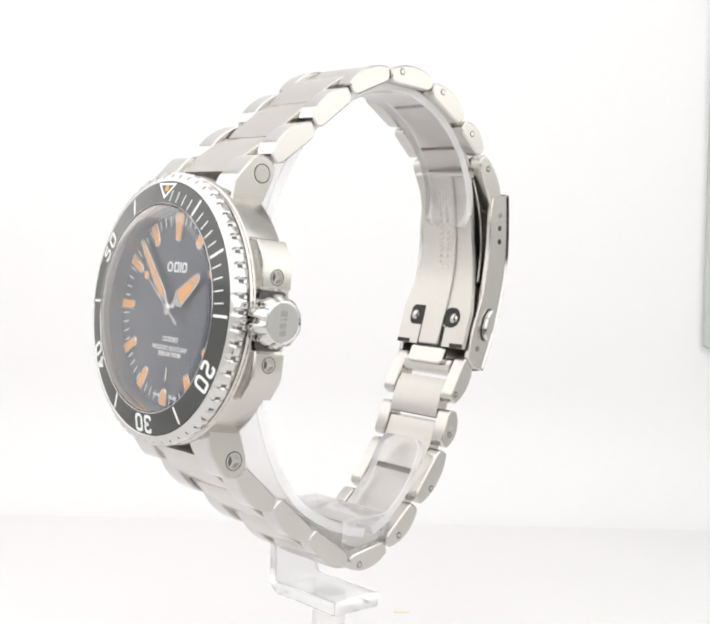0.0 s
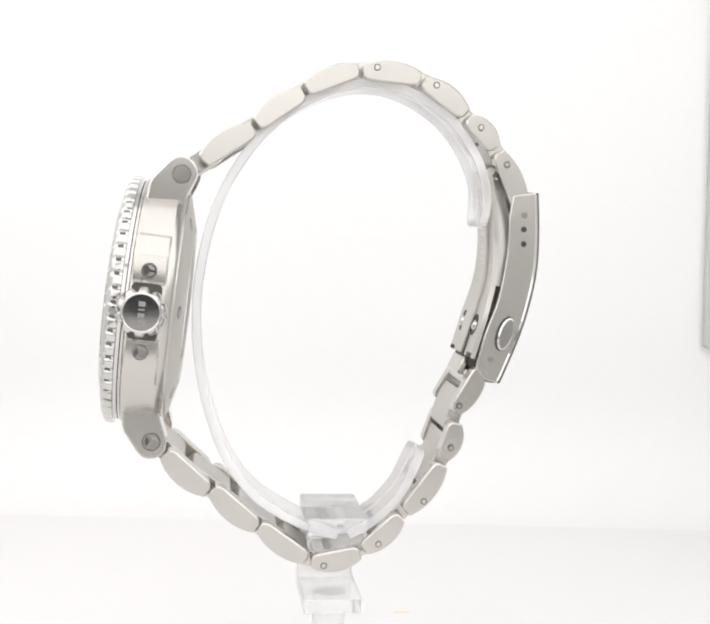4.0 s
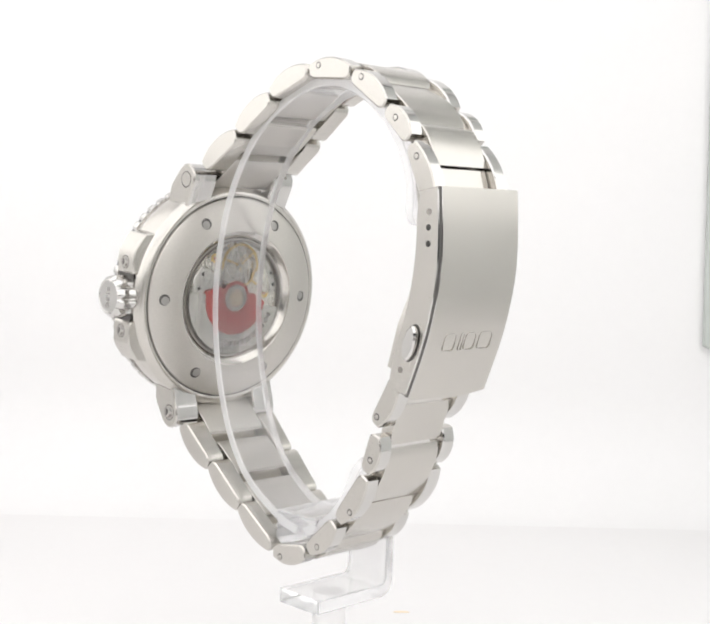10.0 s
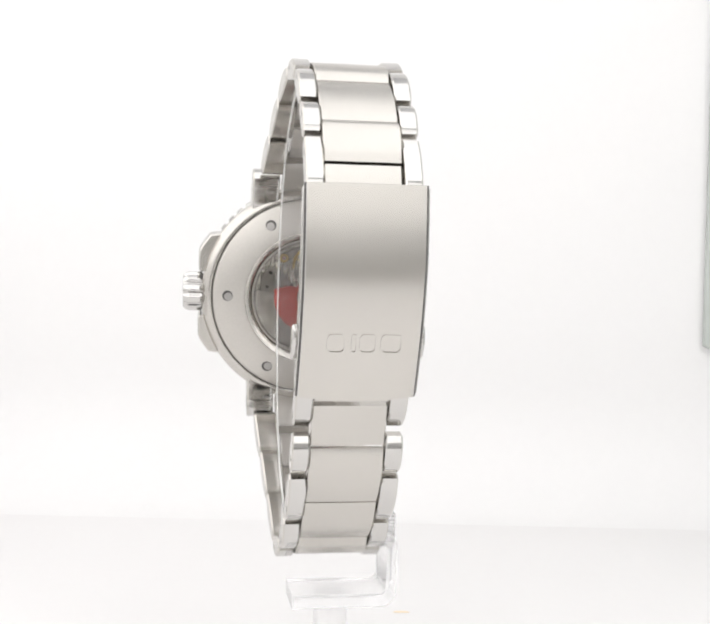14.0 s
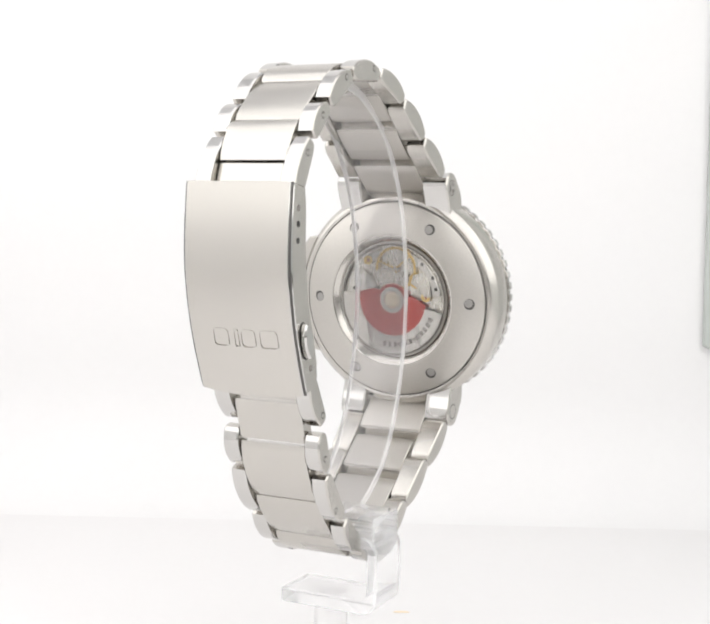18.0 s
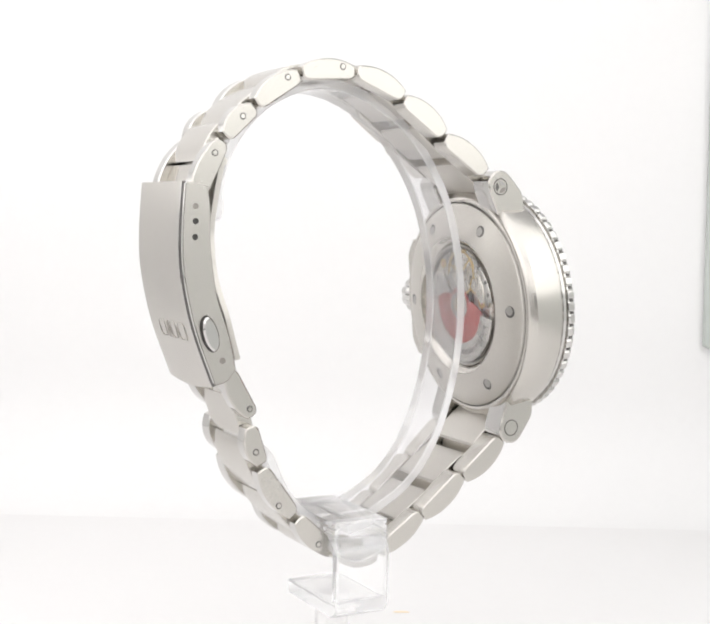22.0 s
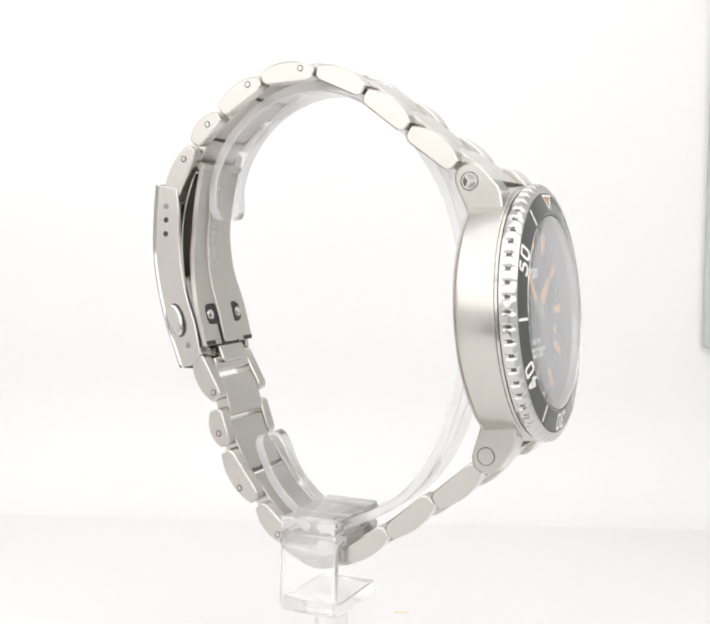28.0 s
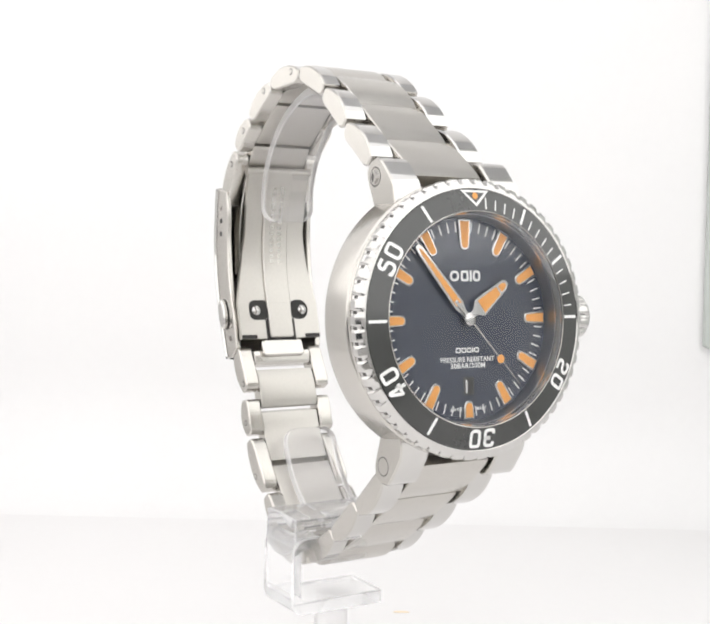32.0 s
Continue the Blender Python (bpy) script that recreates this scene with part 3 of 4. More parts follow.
def make_back():
    prof = [(20.15, -10.3), (20.0, -10.7), (19.4, -11.0), (13.9, -12.4), (13.5, -12.42), (13.2, -12.3), (12.0, -11.1), (11.7, -11.1), (11.7, -11.0), (18.0, -9.2), (20.15, -9.4)]
    bm = revolve(prof, n=128)
    for k, f in enumerate(bm.faces):
        f.material_index = 1 if k // 128 in (4, 5) else 0
    back = part("caseback", bm, (MATTE, WORN), watch, "brushed screw-down caseback with round window", CASE_M)
    part("caseback_seam", revolve([(20.15, -10.25), (20.3, -10.25), (20.3, -10.0), (20.15, -10.0)], n=96), PIT, back)
    slope = math.atan2(1.4, 5.8)
    for k in range(6):
        deg = 30 + 60 * k
        m = turned(deg, 17.0, -11.60) @ Matrix.Rotation(slope, 4, "X")
        # dark disc under an off-centre lighter floor: a painted crescent of shade
        part("key_notch", solid([(0, -0.02), (0.8, -0.02), (1.1, -0.03), (1.15, 0.1), (0, 0.1)], n=24), SHADE_TONED, back, "", m)
        part("notch_floor", solid([(0, -0.045), (0.75, -0.045), (0.85, -0.03), (0, 0.05)], n=20), DIMPLE, back, "", m @ shift(0.18, -0.15, 0))
    move = part("movement", solid([(0, -10.6), (11.85, -10.6), (11.85, -10.0), (0, -10.0)], n=64), BRIDGE, watch, "automatic movement behind the back window", CASE_M)
    # shade between rotor and case, put into the dark colour of this ring
    part("movement_ring", revolve([(11.7, -11.45), (11.35, -11.3), (11.2, -10.5), (11.7, -10.5)], n=64), RECESS, move)
    # bridges with bevelled rims on the upper half
    bridges = ([(3.4, 1.0), (10.4, 0.8), (10.2, 4.2), (8.6, 6.4), (6.4, 6.0), (4.6, 4.4)],
               [(-3.0, 2.9), (2.9, 2.9), (4.2, 5.0), (3.2, 6.6), (-0.6, 5.6), (-3.6, 6.0)],
               arc(0, 0, 10.6, 112, 174, 10) + arc(0, 0, 8.9, 174, 112, 8),
               [(-4.0, 3.6), (-4.6, 5.4), (-7.0, 6.2), (-8.3, 3.6), (-8.5, 0.9), (-7.0, 0.8), (-6.2, 2.2)],
               [(4.6, 7.4), (8.0, 6.9), (5.6, 9.2), (2.6, 10.4), (1.6, 9.6)])
    for k, shape in enumerate(bridges):
        part("bridge", prism(shape, -11.44 if k in (1, 3) else -11.2, -10.6, 0.14, plan), BRIDGE if k % 2 else WORN, move)
    wheels = ((-0.7, 6.5, 4.5, 0.9, BRASS), (-5.3, 4.2, 1.6, 0.6, BRASS), (-7.4, 0.9, 1.0, 0.5, BRASS), (6.3, 3.4, 1.5, 0.7, POLISHED), (1.2, 4.2, 1.1, 0.55, POLISHED), (5.6, 8.0, 0.9, 0.5, BRASS))
    for x, y, r, rim, mat in wheels:
        def cog(k, rr, a, r=r):
            return rr * (1 + 0.03 * math.cos(a * int(12 * r))) if k == 1 and r < 4 else rr
        g = revolve([(r * rim, -11.36), (r, -11.36), (r, -11.22), (r * rim, -11.22)], n=64, mod=cog)
        part("wheel", g, mat, move, "", shift(x, y, 0))
        part("arbor", solid([(0, -11.42), (min(0.4, r * 0.22), -11.38), (min(0.4, r * 0.22), -11.0), (0, -11.0)], n=12), RED if r < 1.3 else POLISHED, move, "", shift(x, y, 0))
        if r > 4:
            for deg in (20, 140, 260):
                spoke = prism(rounded(r * 0.92, 0.28, 0.05, 1, r * 0.46, 0), -11.33, -11.24, 0, plan)
                part("wheel_spoke", spoke, mat, move, "", shift(x, y, 0) @ Matrix.Rotation(radians(deg), 4, "Z"))
    for x, y in ((-9.6, 2.6), (-8.9, 4.9), (-6.6, 7.6), (3.9, 2.2), (8.9, 2.0), (8.2, 4.9), (-2.2, 3.7), (3.2, 4.6), (-7.3, 2.6)):
        part("movement_screw", solid([(0, -11.27), (0.36, -11.24), (0.4, -11.1), (0, -11.1)], n=12), PIT, move, "", shift(x, y, 0))
    half = arc(0, 0, 11.3, 182, 358, 30) + arc(0, 0, 7.4, 358, 182, 24)
    rotor = part("rotor", prism(half, -11.75, -11.3, 0.08, plan), WORN, watch, "half-round steel winding rotor with red fill", CASE_M @ Matrix.Rotation(radians(9), 4, "Z"))
    red = arc(0, 0, 7.55, 178, 362, 30) + [(5.6, 1.2), (4.2, 1.6)] + arc(0, 0, 3.4, 25, 155, 12) + [(-4.2, 1.6), (-5.6, 1.2)]
    part("rotor_fill", prism(red, -11.62, -11.35, 0.05, plan), RED, rotor, "red lacquered rotor web")
    part("rotor_hub", revolve([(1.7, -11.87), (2.7, -11.84), (2.85, -11.5), (1.7, -11.5)], n=40), WORN, rotor)
    part("rotor_bearing", solid([(0, -11.83), (1.6, -11.83), (1.66, -11.5), (0, -11.5)], n=32), GILT, rotor)
    for k in range(11):
        part("rotor_mark", prism(rounded(0.5 + 0.3 * (k % 3 == 0), 1.05, 0.1, 1), -11.785, -11.76, 0, plan), DIMPLE, rotor, "", turned(178 + 7.4 * k + (4 if k > 5 else 0), 9.3, 0))
    for k, ch in enumerate("HIGH MECH"):
        if ch != " ":
            m = Matrix.Rotation(math.pi, 4, "Y") @ Matrix.Rotation(radians(17 + 7.3 * k), 4, "Z") @ shift(0, -9.3, 11.76)
            part("rotor_letter", lettering(ch, 1.1, 0.0, 1.0, 0.025), RECESS, rotor, "", m)
    glass = part("back_window", solid([(0, -12.15), (11.6, -12.1), (11.75, -12.0), (11.75, -11.85), (0, -11.9)], n=64), WINDOW, watch, "clear caseback window", CASE_M)
    glass.visible_shadow = False


make_case()
make_crown()
make_bezel()
make_dial()
minute_hand, second_hand = make_pointers()
make_crystal()
make_back()

# ---- bracelet: side links run from joint to joint, middle links bridge them ----
UPPER = [((25.3, 9.75), (16.5, 15.65), 3.4, 11.4, True), ((16.25, 16.35), (8.0, 22.1), 3.3, 10.7, True), ((7.75, 22.75), (-1.6, 26.5), 3.1, 10.0, True),
         ((-2.2, 26.1), (-12.6, 25.3), 2.9, 9.45, False), ((-13.0, 24.8), (-20.9, 19.4), 2.9, 9.35, False), ((-21.3, 18.7), (-26.5, 13.6), 2.8, 9.35, False),
         ((-27.0, 12.85), (-31.9, 2.0), 3.0, 9.3, False)]
LOWER = [((31.1, -41.0), (23.3, -48.1), 3.4, 11.4, True), ((22.7, -47.5), (14.6, -54.7), 3.3, 10.7, True), ((14.3, -54.3), (5.6, -60.6), 3.1, 10.0, True),
         ((4.7, -61.1), (-4.1, -59.5), 2.9, 9.5, False), ((-4.65, -58.9), (-11.4, -52.8), 2.9, 9.4, False), ((-12.2, -52.0), (-18.7, -43.3), 2.9, 9.4, False),
         ((-18.7, -42.4), (-21.0, -35.7), 2.8, 9.4, False), ((-20.6, -33.9), (-25.2, -25.9), 2.8, 9.4, False)]
PINS = {("u", 3): (-4.75, 26.75), ("u", 4): (-15.3, 24.1), ("u", 5): (-23.5, 17.0), ("u", 6): (-28.4, 10.65),
        ("l", 3): (2.5, -61.5), ("l", 4): (-7.25, -57.65), ("l", 5): (-15.3, -49.9), ("l", 6): (-19.9, -40.1), ("l", 7): (-21.2, -32.5)}


BREAKS = {("u", 3): 0.33, ("u", 4): 0.42, ("u", 5): 0.68, ("u", 6): 0.38, ("l", 6): 0.68, ("l", 7): 0.5}        # where two middle links meet along a side link


def side_profile(a, b, t, flip, swell):
    """A side link from the side: nearly straight within, bowed without, with round ends."""
    a, b = Vector(a), Vector(b)
    d = (b - a).normalized()
    n = Vector((-d.y, d.x)) * (-1 if flip else 1)
    length = (b - a).length
    pts = []
    for k in range(11):
        s = k / 10
        pts.append((s * length, t * 0.64 + swell - (t * 0.40 + swell * 0.5) * abs(2 * s - 1) ** 2.2))
    pts += [(length + 0.02, t * 0.02), (length * 0.985, -t * 0.28), (length * 0.93, -t * 0.44), (length * 0.86, -t * 0.5)]
    pts += [(length * 0.14, -t * 0.5), (length * 0.07, -t * 0.44), (length * 0.015, -t * 0.28), (-0.02, t * 0.02)]
    return [tuple(a + d * s + n * h) for s, h in pts]


def mid_profile(p0, j, p1, t, flip, cut=0.0):
    """A middle link: bowed band from the middle of one side link to the middle of the next."""
    p0, j, p1 = Vector(p0), Vector(j), Vector(p1)
    sg = -1 if flip else 1
    path = [tuple((1 - s) ** 2 * p0 + 2 * s * (1 - s) * (2 * j - (p0 + p1) / 2) + s * s * p1) for s in [k / 8 for k in range(9)]]
    out, inn = [], []
    for i, (x, z) in enumerate(path):
        x0, z0 = path[max(0, i - 1)]
        x1, z1 = path[min(8, i + 1)]
        d = Vector((x1 - x0, z1 - z0)).normalized()
        n = Vector((-d.y, d.x)) * sg
        e = abs(2 * i / 8 - 1)
        h = t * 0.58 - t * 0.12 * e ** 4
        out.append((x + n.x * h, z + n.y * h))
        inn.append((x - n.x * (t * 0.5 - t * 0.16 * e ** 4), z - n.y * (t * 0.5 - t * 0.16 * e ** 4)))
    if cut:
        # the inner face stops short, so that light shows between two links
        for k, m in ((0, 1), (8, 7)):
            d = (Vector(path[m]) - Vector(path[k])).normalized() * cut
            inn[k] = (inn[k][0] + d.x, inn[k][1] + d.y)
    return out + inn[::-1]


def pin_mesh():
    bm = solid([(0, 0.10), (0.40, 0.09), (0.44, 0.0), (0.44, -0.8), (0, -0.8)], n=16)
    revolve([(0.44, 0.03), (0.6, 0.03), (0.6, -0.4), (0.44, -0.4)], n=16, bm=bm, mat=1)
    prism(rounded(0.8, 0.14, 0.04, 1), 0.07, 0.115, 0, plan, bm=bm, pick=1)
    return bm


def bracelet(side, rows, first, flip):
    mids = [tuple(Vector(a).lerp(Vector(b), BREAKS.get((side, k), 0.47))) for k, (a, b, *_) in enumerate(rows)]
    starts = [first] + mids
    pin = None
    for i, (a, b, t, hw, plain) in enumerate(rows):
        core = 6.35 if i else 6.75
        p0, p1 = Vector(starts[i]), Vector(starts[i + 1])
        joint = (Vector(rows[i - 1][1]) + Vector(a)) / 2 if i else (p0 + p1) / 2
        d0, d1 = (joint - p0).normalized(), (p1 - joint).normalized()
        g0, g1 = ({5: 0.2, 6: 0.16, 7: 0.2}.get(k, 0.2) if side == "l" else 0.2 for k in (i - 1, i))        # half the gap to the neighbours
        prof = mid_profile(p0 + d0 * g0, joint, p1 - d1 * g1, t * 0.92, flip, 0.35 if side == "l" and i > 4 else 0.85 if i < 4 else 0.0)
        bm = prism(prof, MID - core, MID + core, 0.18)
        for k, f in enumerate(bm.faces):
            f.material_index = 1 if k < 54 and k % 18 > 8 else 0
        link = part("link", bm, (BRUSHED, MATTE), watch, "brushed steel middle link of the bracelet", RING)
        for sg in (1, -1):
            lo, hi = sorted((MID + sg * (core + 0.12), MID + sg * hw))
            if i < 3:
                # the first links narrow towards the clasp
                nxt = rows[i + 1][3]
            else:
                nxt = hw
            bm = prism(side_profile(a, b, t, flip, 0.15 if plain else 0.45), lo, hi, 0.25, pick=1)
            ax = (Vector(b) - Vector(a)).normalized()
            ln = (Vector(b) - Vector(a)).length
            for v in bm.verts:
                if abs(v.co.y - MID) > hw - 0.9:
                    s = ((v.co.x - a[0]) * ax.x + (v.co.z - a[1]) * ax.y) / ln
                    v.co.y -= sg * (hw - nxt) * max(0.0, min(1.0, s)) * 0.9
            n_edge = (len(bm.faces) - 2) // 3
            for k, f in enumerate(bm.faces):
                outer_rim = k // n_edge == (2 if sg > 0 else 0)
                f.material_index = 1 if k < 3 * n_edge and k % n_edge < 10 and not outer_rim else 0
            part("side_link", bm, (SATIN, POLISHED), link, "polished side link with brushed flank")
            if (side, i) in PINS:
                px, pz = PINS[(side, i)]
                m = shift(px, MID + sg * (hw - 0.02), pz) @ Matrix.Rotation(radians(-90 * sg), 4, "X") @ Matrix.Rotation(0.7 * i, 4, "Z")
                if pin is None:
                    pin = part("link_pin", pin_mesh(), (WORN, SHADE_TONED), link, "", m)
                else:
                    place("link_pin", pin.data, link, "", m)


def end_links():
    """The short last link under the hook, and the first link reaching into the clasp."""
    short = mid_profile((-23.2, -29.4), (-23.6, -28.0), (-23.7, -26.4), 2.4, False)
    link = part("link", prism(short, MID - 6.35, MID + 6.35, 0.18), BRUSHED, watch, "short brushed end link at the clasp hook", RING)
    tongue = strip(curve_through([(-28.75, 8.5), (-29.9, 5.2), (-31.0, 0.5), (-31.4, -5.0), (-30.8, -11.5)], 3), 1.1, 1.1, 1)
    part("link", prism(tongue, MID - 6.3, MID + 6.3, 0.2), BRUSHED, watch, "brushed end link reaching into the clasp", RING)


end_links()
bracelet("u", UPPER, (30.6, 6.2), True)
bracelet("l", LOWER, (35.2, -37.2), False)

# ---- folding clasp ----
OUTER = [(-34.35, 5.8), (-34.75, -1.75), (-34.55, -8.3), (-33.3, -14.9), (-31.55, -20.7), (-28.5, -28.3)]
INNER = [(-29.7, 5.2), (-29.15, 1.4), (-28.95, -5.1), (-27.6, -13.3), (-25.3, -19.9), (-24.0, -25.6)]


def make_clasp():
    out = curve_through(OUTER, 5)
    inn = curve_through(INNER, 5)
    hw, hs = 10.05, 9.7                     # half widths of the cover and of its side walls
    deep = [(x + 1.15, z + 0.1) for x, z in out]
    outline = out + deep[::-1]
    bm, rows = bmesh.new(), []
    for k in range(-8, 9):
        y = (hw - 0.6) * k / 7 if abs(k) < 8 else hw * k / 8
        line = outline if abs(k) < 8 else inset(outline, 0.6)
        rows.append([bm.verts.new((p, MID + y, q - 0.9 * (1 - (y / hw) ** 2) * max(0.0, (-q - 24.5) / 4))) for p, q in line])
    for r0, r1 in zip(rows, rows[1:]):
        for i in range(len(r0)):
            j = (i + 1) % len(r0)
            bm.faces.new((r0[i], r0[j], r1[j], r1[i]))
    bm.faces.new(rows[0])
    bm.faces.new(rows[-1][::-1])
    for f in bm.faces:
        f.material_index = 1 if abs(f.calc_center_median().y - MID) > hw - 0.45 else 0
    cover = part("clasp_cover", bm, (BRUSHED, POLISHED), watch, "brushed steel folding clasp cover", RING)
    side = [(x + 0.55, z + 0.06) for x, z in out] + [(-26.2, -27.9), (-25.3, -27.3)] + inn[::-1]
    for sg in (1, -1):
        lo, hi = sorted((MID + sg * (hw - 1.45), MID + sg * hs))
        wall = part("clasp_side", prism(side, lo, hi, 0.2), SATIN, cover, "flat brushed clasp side with adjusting holes")
        # dark strip on the chamfer, imitating a dark reflection in its polish
        bm = bmesh.new()
        rows = [[bm.verts.new((x + d, MID + sg * (hw - e), z)) for d, e in ((0.08, 0.5), (0.40, 0.18), (0.6, 0.18), (0.28, 0.5))] for x, z in out]
        for r0, r1 in zip(rows, rows[1:]):
            for k in range(4):
                bm.faces.new((r0[k], r0[(k + 1) % 4], r1[(k + 1) % 4], r1[k]))
        bm.faces.new(rows[0])
        bm.faces.new(rows[-1][::-1])
        part("cover_dark_reflection", bm, SHADE_TONED, cover, "dark strip painting the dark reflection in the cover chamfer")
        flat = Matrix.Rotation(radians(-90 * sg), 4, "X")
        for x, z, r in ((-31.85, 1.8, 0.52), (-31.8, -0.7, 0.52), (-31.85, -3.3, 0.52), (-26.55, -24.0, 0.55)):
            hole = solid([(0, 0.02), (r, 0.02), (r, -0.2), (0, -0.2)], n=16)
            part("adjusting_hole", hole, PIT if z < 1 and z > -20 else RECESS, cover, "", shift(x, MID + sg * (hs + 0.005), z) @ flat)
        push = prism([(1.32 * math.cos(a), 3.0 * math.sin(a)) for a in [math.pi * 2 * k / 28 for k in range(28)]], 0, 1.15, 0.3, plan)
        m = shift(-28.98, MID + sg * (hs - 0.06), -19.4) @ Matrix.Rotation(radians(-17), 4, "Y") @ flat
        part("push_button", push, POLISHED, cover, "oval polished release button", m)
        ring = prism([(1.56 * math.cos(a), 3.25 * math.sin(a)) for a in [math.pi * 2 * k / 28 for k in range(28)]], 0, 0.12, 0, plan)
        part("button_gap", ring, SHADE_TONED, cover, "", m)
    # maker's mark pressed into the cover, as plain blocks
    lean = math.atan2(33.3 - 31.55, 20.7 - 14.9)
    for y, w in ((-4.7, 3.4), (-0.9, 2.7), (1.3, 0.9), (4.2, 2.9)):
        m = shift(-32.12, MID + y - 0.2, -19.4) @ Matrix.Rotation(-lean, 4, "Y")
        edge, bm = rounded(w, 3.2, 0.8 if w > 2 else 0.4, 4), bmesh.new()
        core = inset(edge, 0.16)
        rows = [[bm.verts.new((x, p, q)) for p, q in line] for line, x in ((edge, 0.1), (edge, -0.008), (core, -0.008), (core, 0.1))]
        for r0, r1 in zip(rows, rows[1:] + rows[:1]):
            for i in range(len(r0)):
                j = (i + 1) % len(r0)
                bm.faces.new((r0[i], r0[j], r1[j], r1[i]))
        part("pressed_mark", bm, WORN, cover, "", m)
    # folding blade inside
    path = curve_through([(-25.9, 9.4), (-26.9, 4.0), (-27.6, -3.0), (-27.2, -10.0), (-25.4, -17.0), (-23.4, -24.0)], 6)
    half = [6.9, 6.7, 6.6, 7.6, 9.0, 9.0]
    bm = bmesh.new()
    rings = []
    for i, (x, z) in enumerate(path):
        x0, z0 = path[max(0, i - 1)]
        x1, z1 = path[min(len(path) - 1, i + 1)]
        d = Vector((x1 - x0, z1 - z0)).normalized()
        n = Vector((-d.y, d.x))
        k = i / 6
        h = half[int(k)] * (1 - k % 1) + half[min(5, int(k) + 1)] * (k % 1)
        rings.append([bm.verts.new((x + n.x * o, MID + s * h, z + n.y * o)) for o, s in ((0.45, -1), (0.45, 1), (-0.45, 1), (-0.45, -1))])
    for r0, r1 in zip(rings, rings[1:]):
        for k in range(4):
            bm.faces.new((r0[k], r0[(k + 1) % 4], r1[(k + 1) % 4], r1[k]))
    bm.faces.new(rings[0])
    bm.faces.new(rings[-1][::-1])
    blade = part("clasp_blade", bm, MATTE, watch, "curved folding blade of the clasp", RING)
    ridge = strip(path[:26], 0.95, 0.3, 1)
    part("blade_strip", prism(ridge, MID - 2.75, MID + 2.75, 0.2), MATTE, blade, "raised centre strip with worn engraving")

    def on_blade(z, y=0.0):
        """A pose on the inner face of the blade at the height z, its normal pointing inwards."""
        k = min(range(len(path) - 1), key=lambda i: abs((path[i][1] + path[i + 1][1]) / 2 - z))
        (x0, z0), (x1, z1) = path[k], path[k + 1]
        return shift(x0 + (x1 - x0) * (z - z0) / (z1 - z0), MID + y, z) @ Matrix.Rotation(radians(90) - math.atan2(x1 - x0, z0 - z1), 4, "Y")
    for sg in (1, -1):
        at = on_blade(-18.4, sg * 4.5)
        part("blade_slot", prism(rounded(4.0, 4.4, 1.9 if sg > 0 else 1.2, 5), 0.3, 0.5, 0, plan), PIT, blade, "dark slot", at)
        part("catch_ball", solid([(0, 1.15), (0.55, 1.0), (0.95, 0.75), (1.05, 0.45), (0, 0.3)], n=20), POLISHED, blade, "round catch", at @ shift(0.1, sg * 0.75, 0))
        part("blade_gap", prism(rounded(0.8, 3.4, 0.1, 2), 0.3, 0.5, 0, plan), PIT, blade, "", on_blade(-23.6, sg * 7.2))
    # the strip runs on into a loop over the hook, with an open notch round it
    part("tongue_notch", prism(rounded(5.0, 6.6, 0.15, 2), 0.3, 0.5, 0, plan), PIT, blade, "dark notch under the strip", on_blade(-22.6))
    part("strip_tongue", prism(rounded(7.2, 5.3, 0.5, 3), 0.4, 1.0, 0.2, plan), MATTE, blade, "", on_blade(-20.4))
    for k in range(14):
        px, pz = path[4 + k]
        lx, lz = path[3 + k]
        tilt = math.atan2(px - lx, lz - pz)
        for y in (-0.85, 0.85):
            w = 0.75 + 0.3 * ((k * 7 + (y > 0) * 3) % 4) / 3
            part("engraved_mark", prism(rounded(w, 0.85, 0.1, 1), 0.945, 0.958, 0, plan), SATIN, blade, "", shift(px, MID + y, pz) @ Matrix.Rotation(radians(90) - tilt, 4, "Y"))
    hook = part("clasp_hook", prism(rounded(3.4, 9.3, 0.7, 4), -0.2, 1.0, 0.25, plan), SATIN, watch, "rectangular hook plate joining blade and link",
                RING @ shift(-23.1, MID, -26.0) @ Matrix.Rotation(radians(90 - 25), 4, "Y"))
    part("hinge_bar", solid([(0, -7.2), (0.8, -7.2), (0.8, 7.2), (0, 7.2)], n=14), MATTE, blade, "", shift(-26.0, MID, 9.5) @ Matrix.Rotation(radians(90), 4, "X"))


make_clasp()


# ---- clear stand ----
stand = thing("display_stand", Matrix.Identity(4), "clear acrylic watch stand with an open ring on a post", "stand")
UP = shift(0, 0, EYE_H)


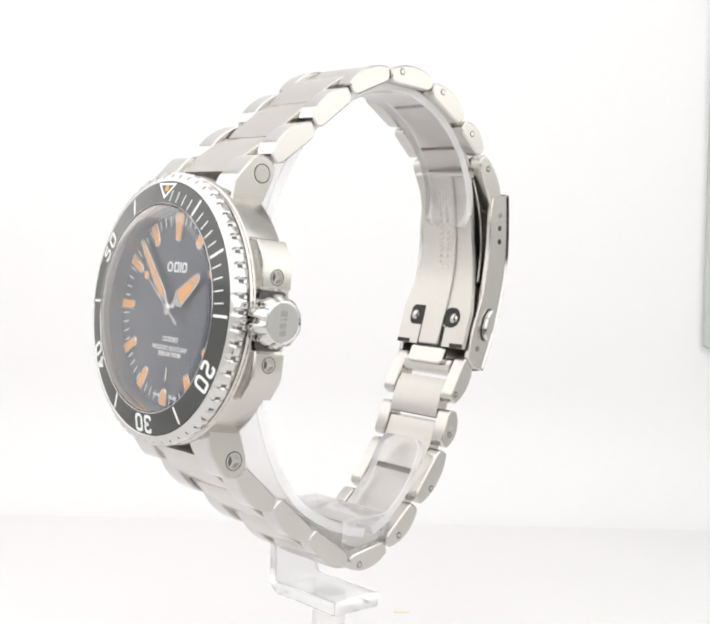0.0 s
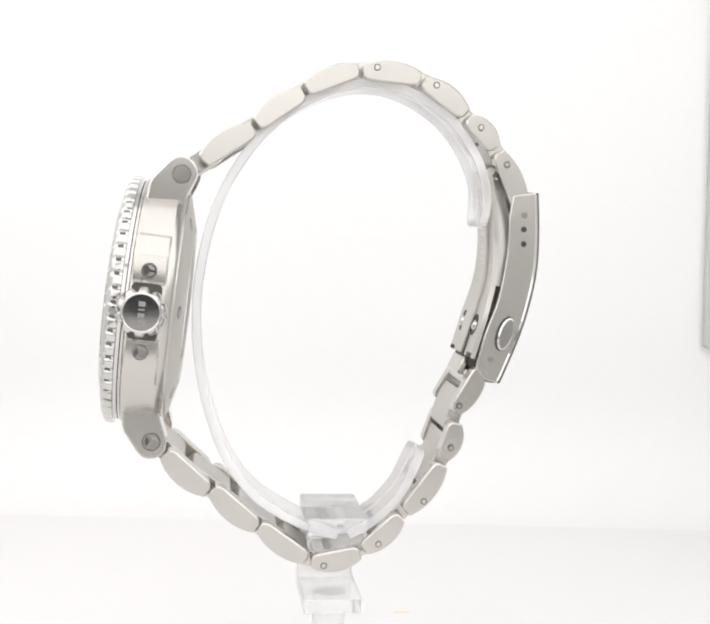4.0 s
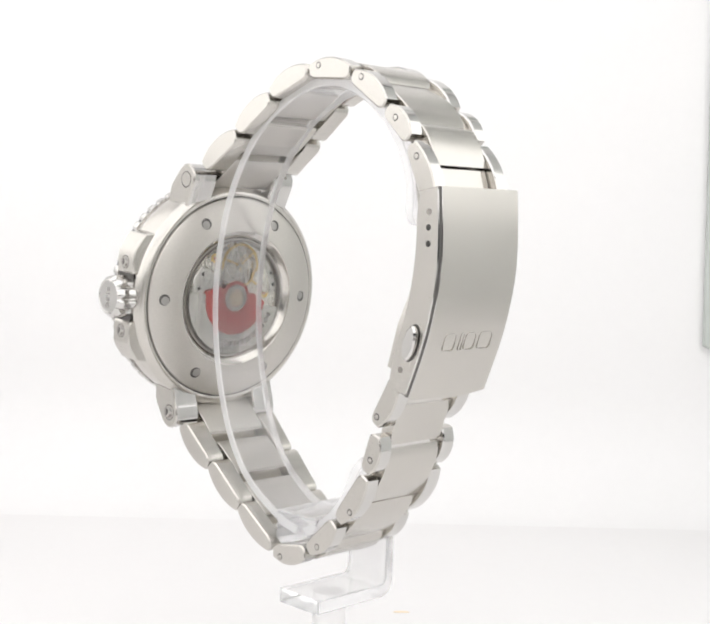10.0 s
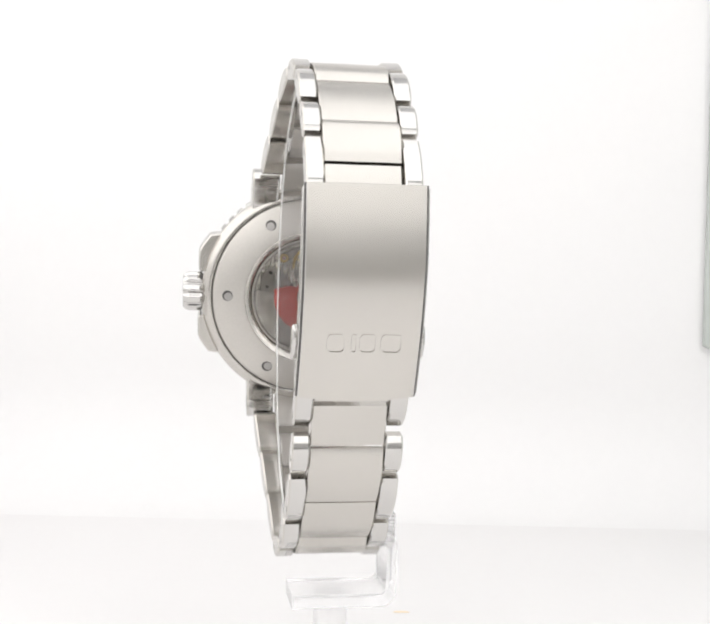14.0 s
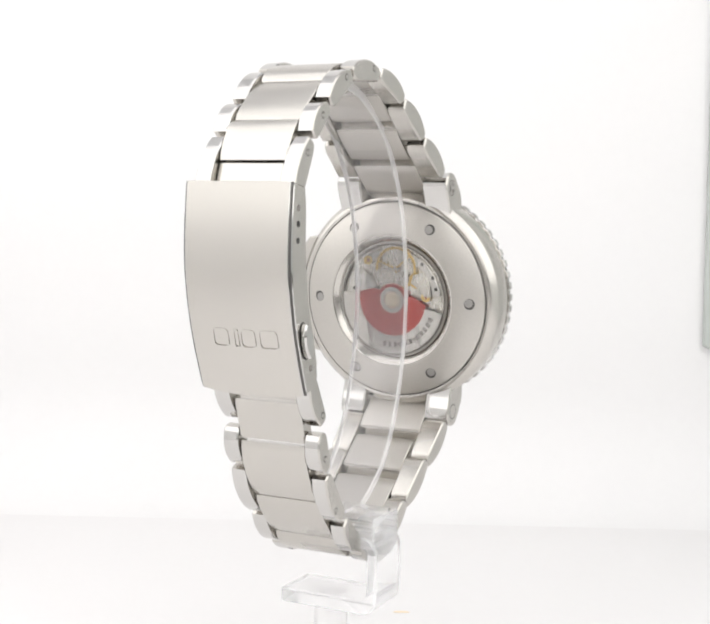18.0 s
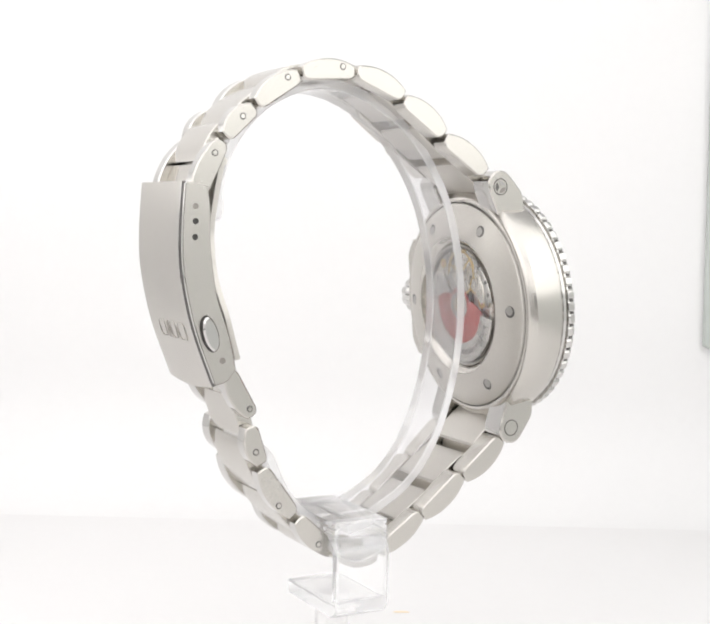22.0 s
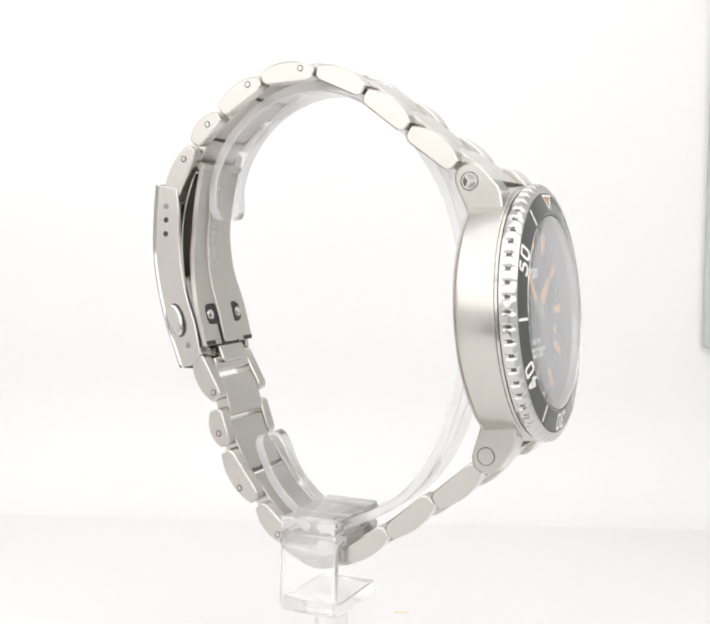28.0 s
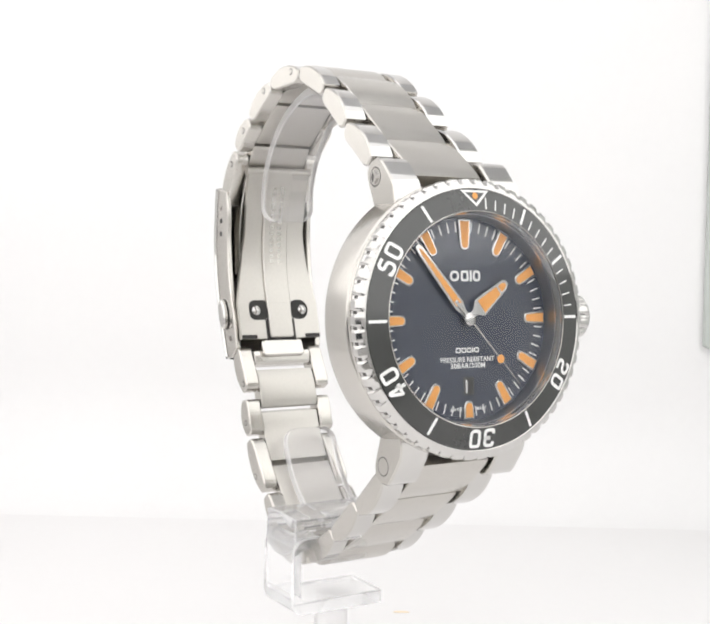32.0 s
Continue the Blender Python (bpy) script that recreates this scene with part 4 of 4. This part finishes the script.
def ribbon(path, half, y0, y1, ch, tips):
    """A bent clear band with chamfered rims; its tips named in tips end in round corners."""
    bm, rings, n = bmesh.new(), [], len(path)
    run = [0.0]
    for p, q in zip(path, path[1:]):
        run.append(run[-1] + (Vector(q) - Vector(p)).length)
    r = 3.0
    for i, (x, z) in enumerate(path):
        d = (Vector(path[min(n - 1, i + 1)]) - Vector(path[max(0, i - 1)])).normalized()
        nx, nz = -d.y, d.x
        left = min([run[i] if 0 in tips else 99, run[-1] - run[i] if 1 in tips else 99, r])
        cut = r - math.sqrt(max(0.0, r * r - (r - left) ** 2))
        a, b = y0 + cut, y1 - cut
        thin = half - (0.35 if left < 0.05 else 0.0)
        rings.append([bm.verts.new((x + nx * o, y, z + nz * o)) for o, y in
                      ((thin, a + ch), (thin, b - ch), (thin - ch, b), (ch - thin, b), (-thin, b - ch), (-thin, a + ch), (ch - thin, a), (thin - ch, a))])
    for r0, r1 in zip(rings, rings[1:]):
        for k in range(8):
            f = bm.faces.new((r0[k], r0[(k + 1) % 8], r1[(k + 1) % 8], r1[k]))
            f.material_index = (0, 2, 1, 2, 0, 2, 1, 2)[k]
    bm.faces.new(rings[0])
    bm.faces.new(rings[-1][::-1])
    return bm


def tip_steps(path, first, last):
    """More stations near the ends of a path, for round tips."""
    out = []
    for i, (p, q) in enumerate(zip(path, path[1:])):
        near = (first and i < 3) or (last and i > len(path) - 5)
        out += [tuple(Vector(p).lerp(Vector(q), k / 5)) for k in range(5)] if near else [p]
    return out + [path[-1]]


def make_stand():
    upper = curve_through([(-24.9, -0.6), (-25.3, 6.0), (-22.6, 13.2), (-17.0, 19.6), (-9.0, 23.6), (-1.0, 23.9), (7.5, 20.6), (15.0, 14.6), (21.3, 5.0), (24.7, -6.0), (25.8, -17.5), (24.5, -29.5), (20.8, -41.0), (15.0, -49.2), (6.5, -54.5), (0.0, -56.4)], 5)
    clear = (ACRYLIC, MILKY_EDGE, EDGE)
    ring = part("ring", ribbon(tip_steps(upper, True, False), 0.85, -2.7, 8.6, 0.2, (0,)), clear, stand, "open clear ring that carries the bracelet", UP)
    lower = curve_through([(-2.0, -56.4), (-7.0, -53.6), (-11.6, -48.6), (-15.1, -41.0)], 5)
    part("ring_end", ribbon(tip_steps(lower, False, True), 0.85, -2.7, 8.6, 0.2, (1,)), clear, stand, "", UP)
    lens = [(5.3 * k / 6, -61.0 + 2.2 * (k / 6) ** 2) for k in range(-6, 7)]
    for k in range(4):
        z = -58.0 + 1.2 * k
        lens += [(5.5 - 0.05 * k, z), (5.5 - 0.05 * k, z + 0.8), (5.0, z + 1.0)]
    lens += [(-x, z) for x, z in lens[:12:-1]]
    part("saddle", prism(lens, -11.0, 9.2, 0.2, pick=1, rim=2), (BLOCK, BLOCK, EDGE), stand, "ribbed clear block under the ring", UP)
    bend = ([(-6.0, -57.0)] + arc(-8.6, -60.0, 3.0, 90, 180, 6) + [(-11.6, -68.2)] + arc(-8.6, -68.2, 3.0, 180, 270, 6) + [(7.8, -71.2), (7.8, -68.6)]
            + arc(-8.2, -67.2, 1.4, 270, 180, 4) + arc(-8.2, -60.4, 1.4, 180, 90, 4) + [(-6.0, -59.0)])
    part("bracket", prism(bend, -5.1, 5.7, 0.25, lambda p, q, a: (a, p, q), pick=1, rim=2), (BLOCK, BLOCK, EDGE), stand, "bent clear bracket passing round the bracelet", UP)
    part("post", solid([(0, 0.3), (3.1, 0.3), (3.1, EYE_H - 71.28), (0, EYE_H - 71.28)], n=32), FROSTED, stand, "clear round post", shift(0.3, 0, 0))
    for ob in stand.children:
        ob.visible_shadow = False


make_stand()


def motions():
    turn = [(0, 220.9), (1, 212.1), (2, 203.6), (3, 195.0), (4.5, 181.7), (6, 168.1), (7, 159.3), (8, 150.7), (9, 142.1), (10, 133.5), (11, 124.7), (12, 116.1), (13, 107.4), (14, 98.8),
            (15.5, 85.5), (17, 72.3), (18, 63.5), (19, 54.8), (20, 46.1), (21, 37.5), (22, 28.8), (23, 20.0), (24, 11.4), (25, 2.8), (26.5, -10.5), (28, -23.8), (29, -32.5), (30, -41.1), (31, -49.7), (32, -58.4)]
    walk(watch, [(t, pose(0, 0, (EYE_H - LOW) * MM, 0, 0, a)) for t, a in turn])
    walk(stand, [(t, pose(0, 0, 0, 0, 0, a)) for t, a in turn])
    walk(second_hand, [(t, CASE_M @ turned(305.8 + 6 * t)) for t in range(33)])
    walk(minute_hand, [(t, CASE_M @ turned(317.2 + 0.1 * t)) for t in (0, 16, 32)])


motions()
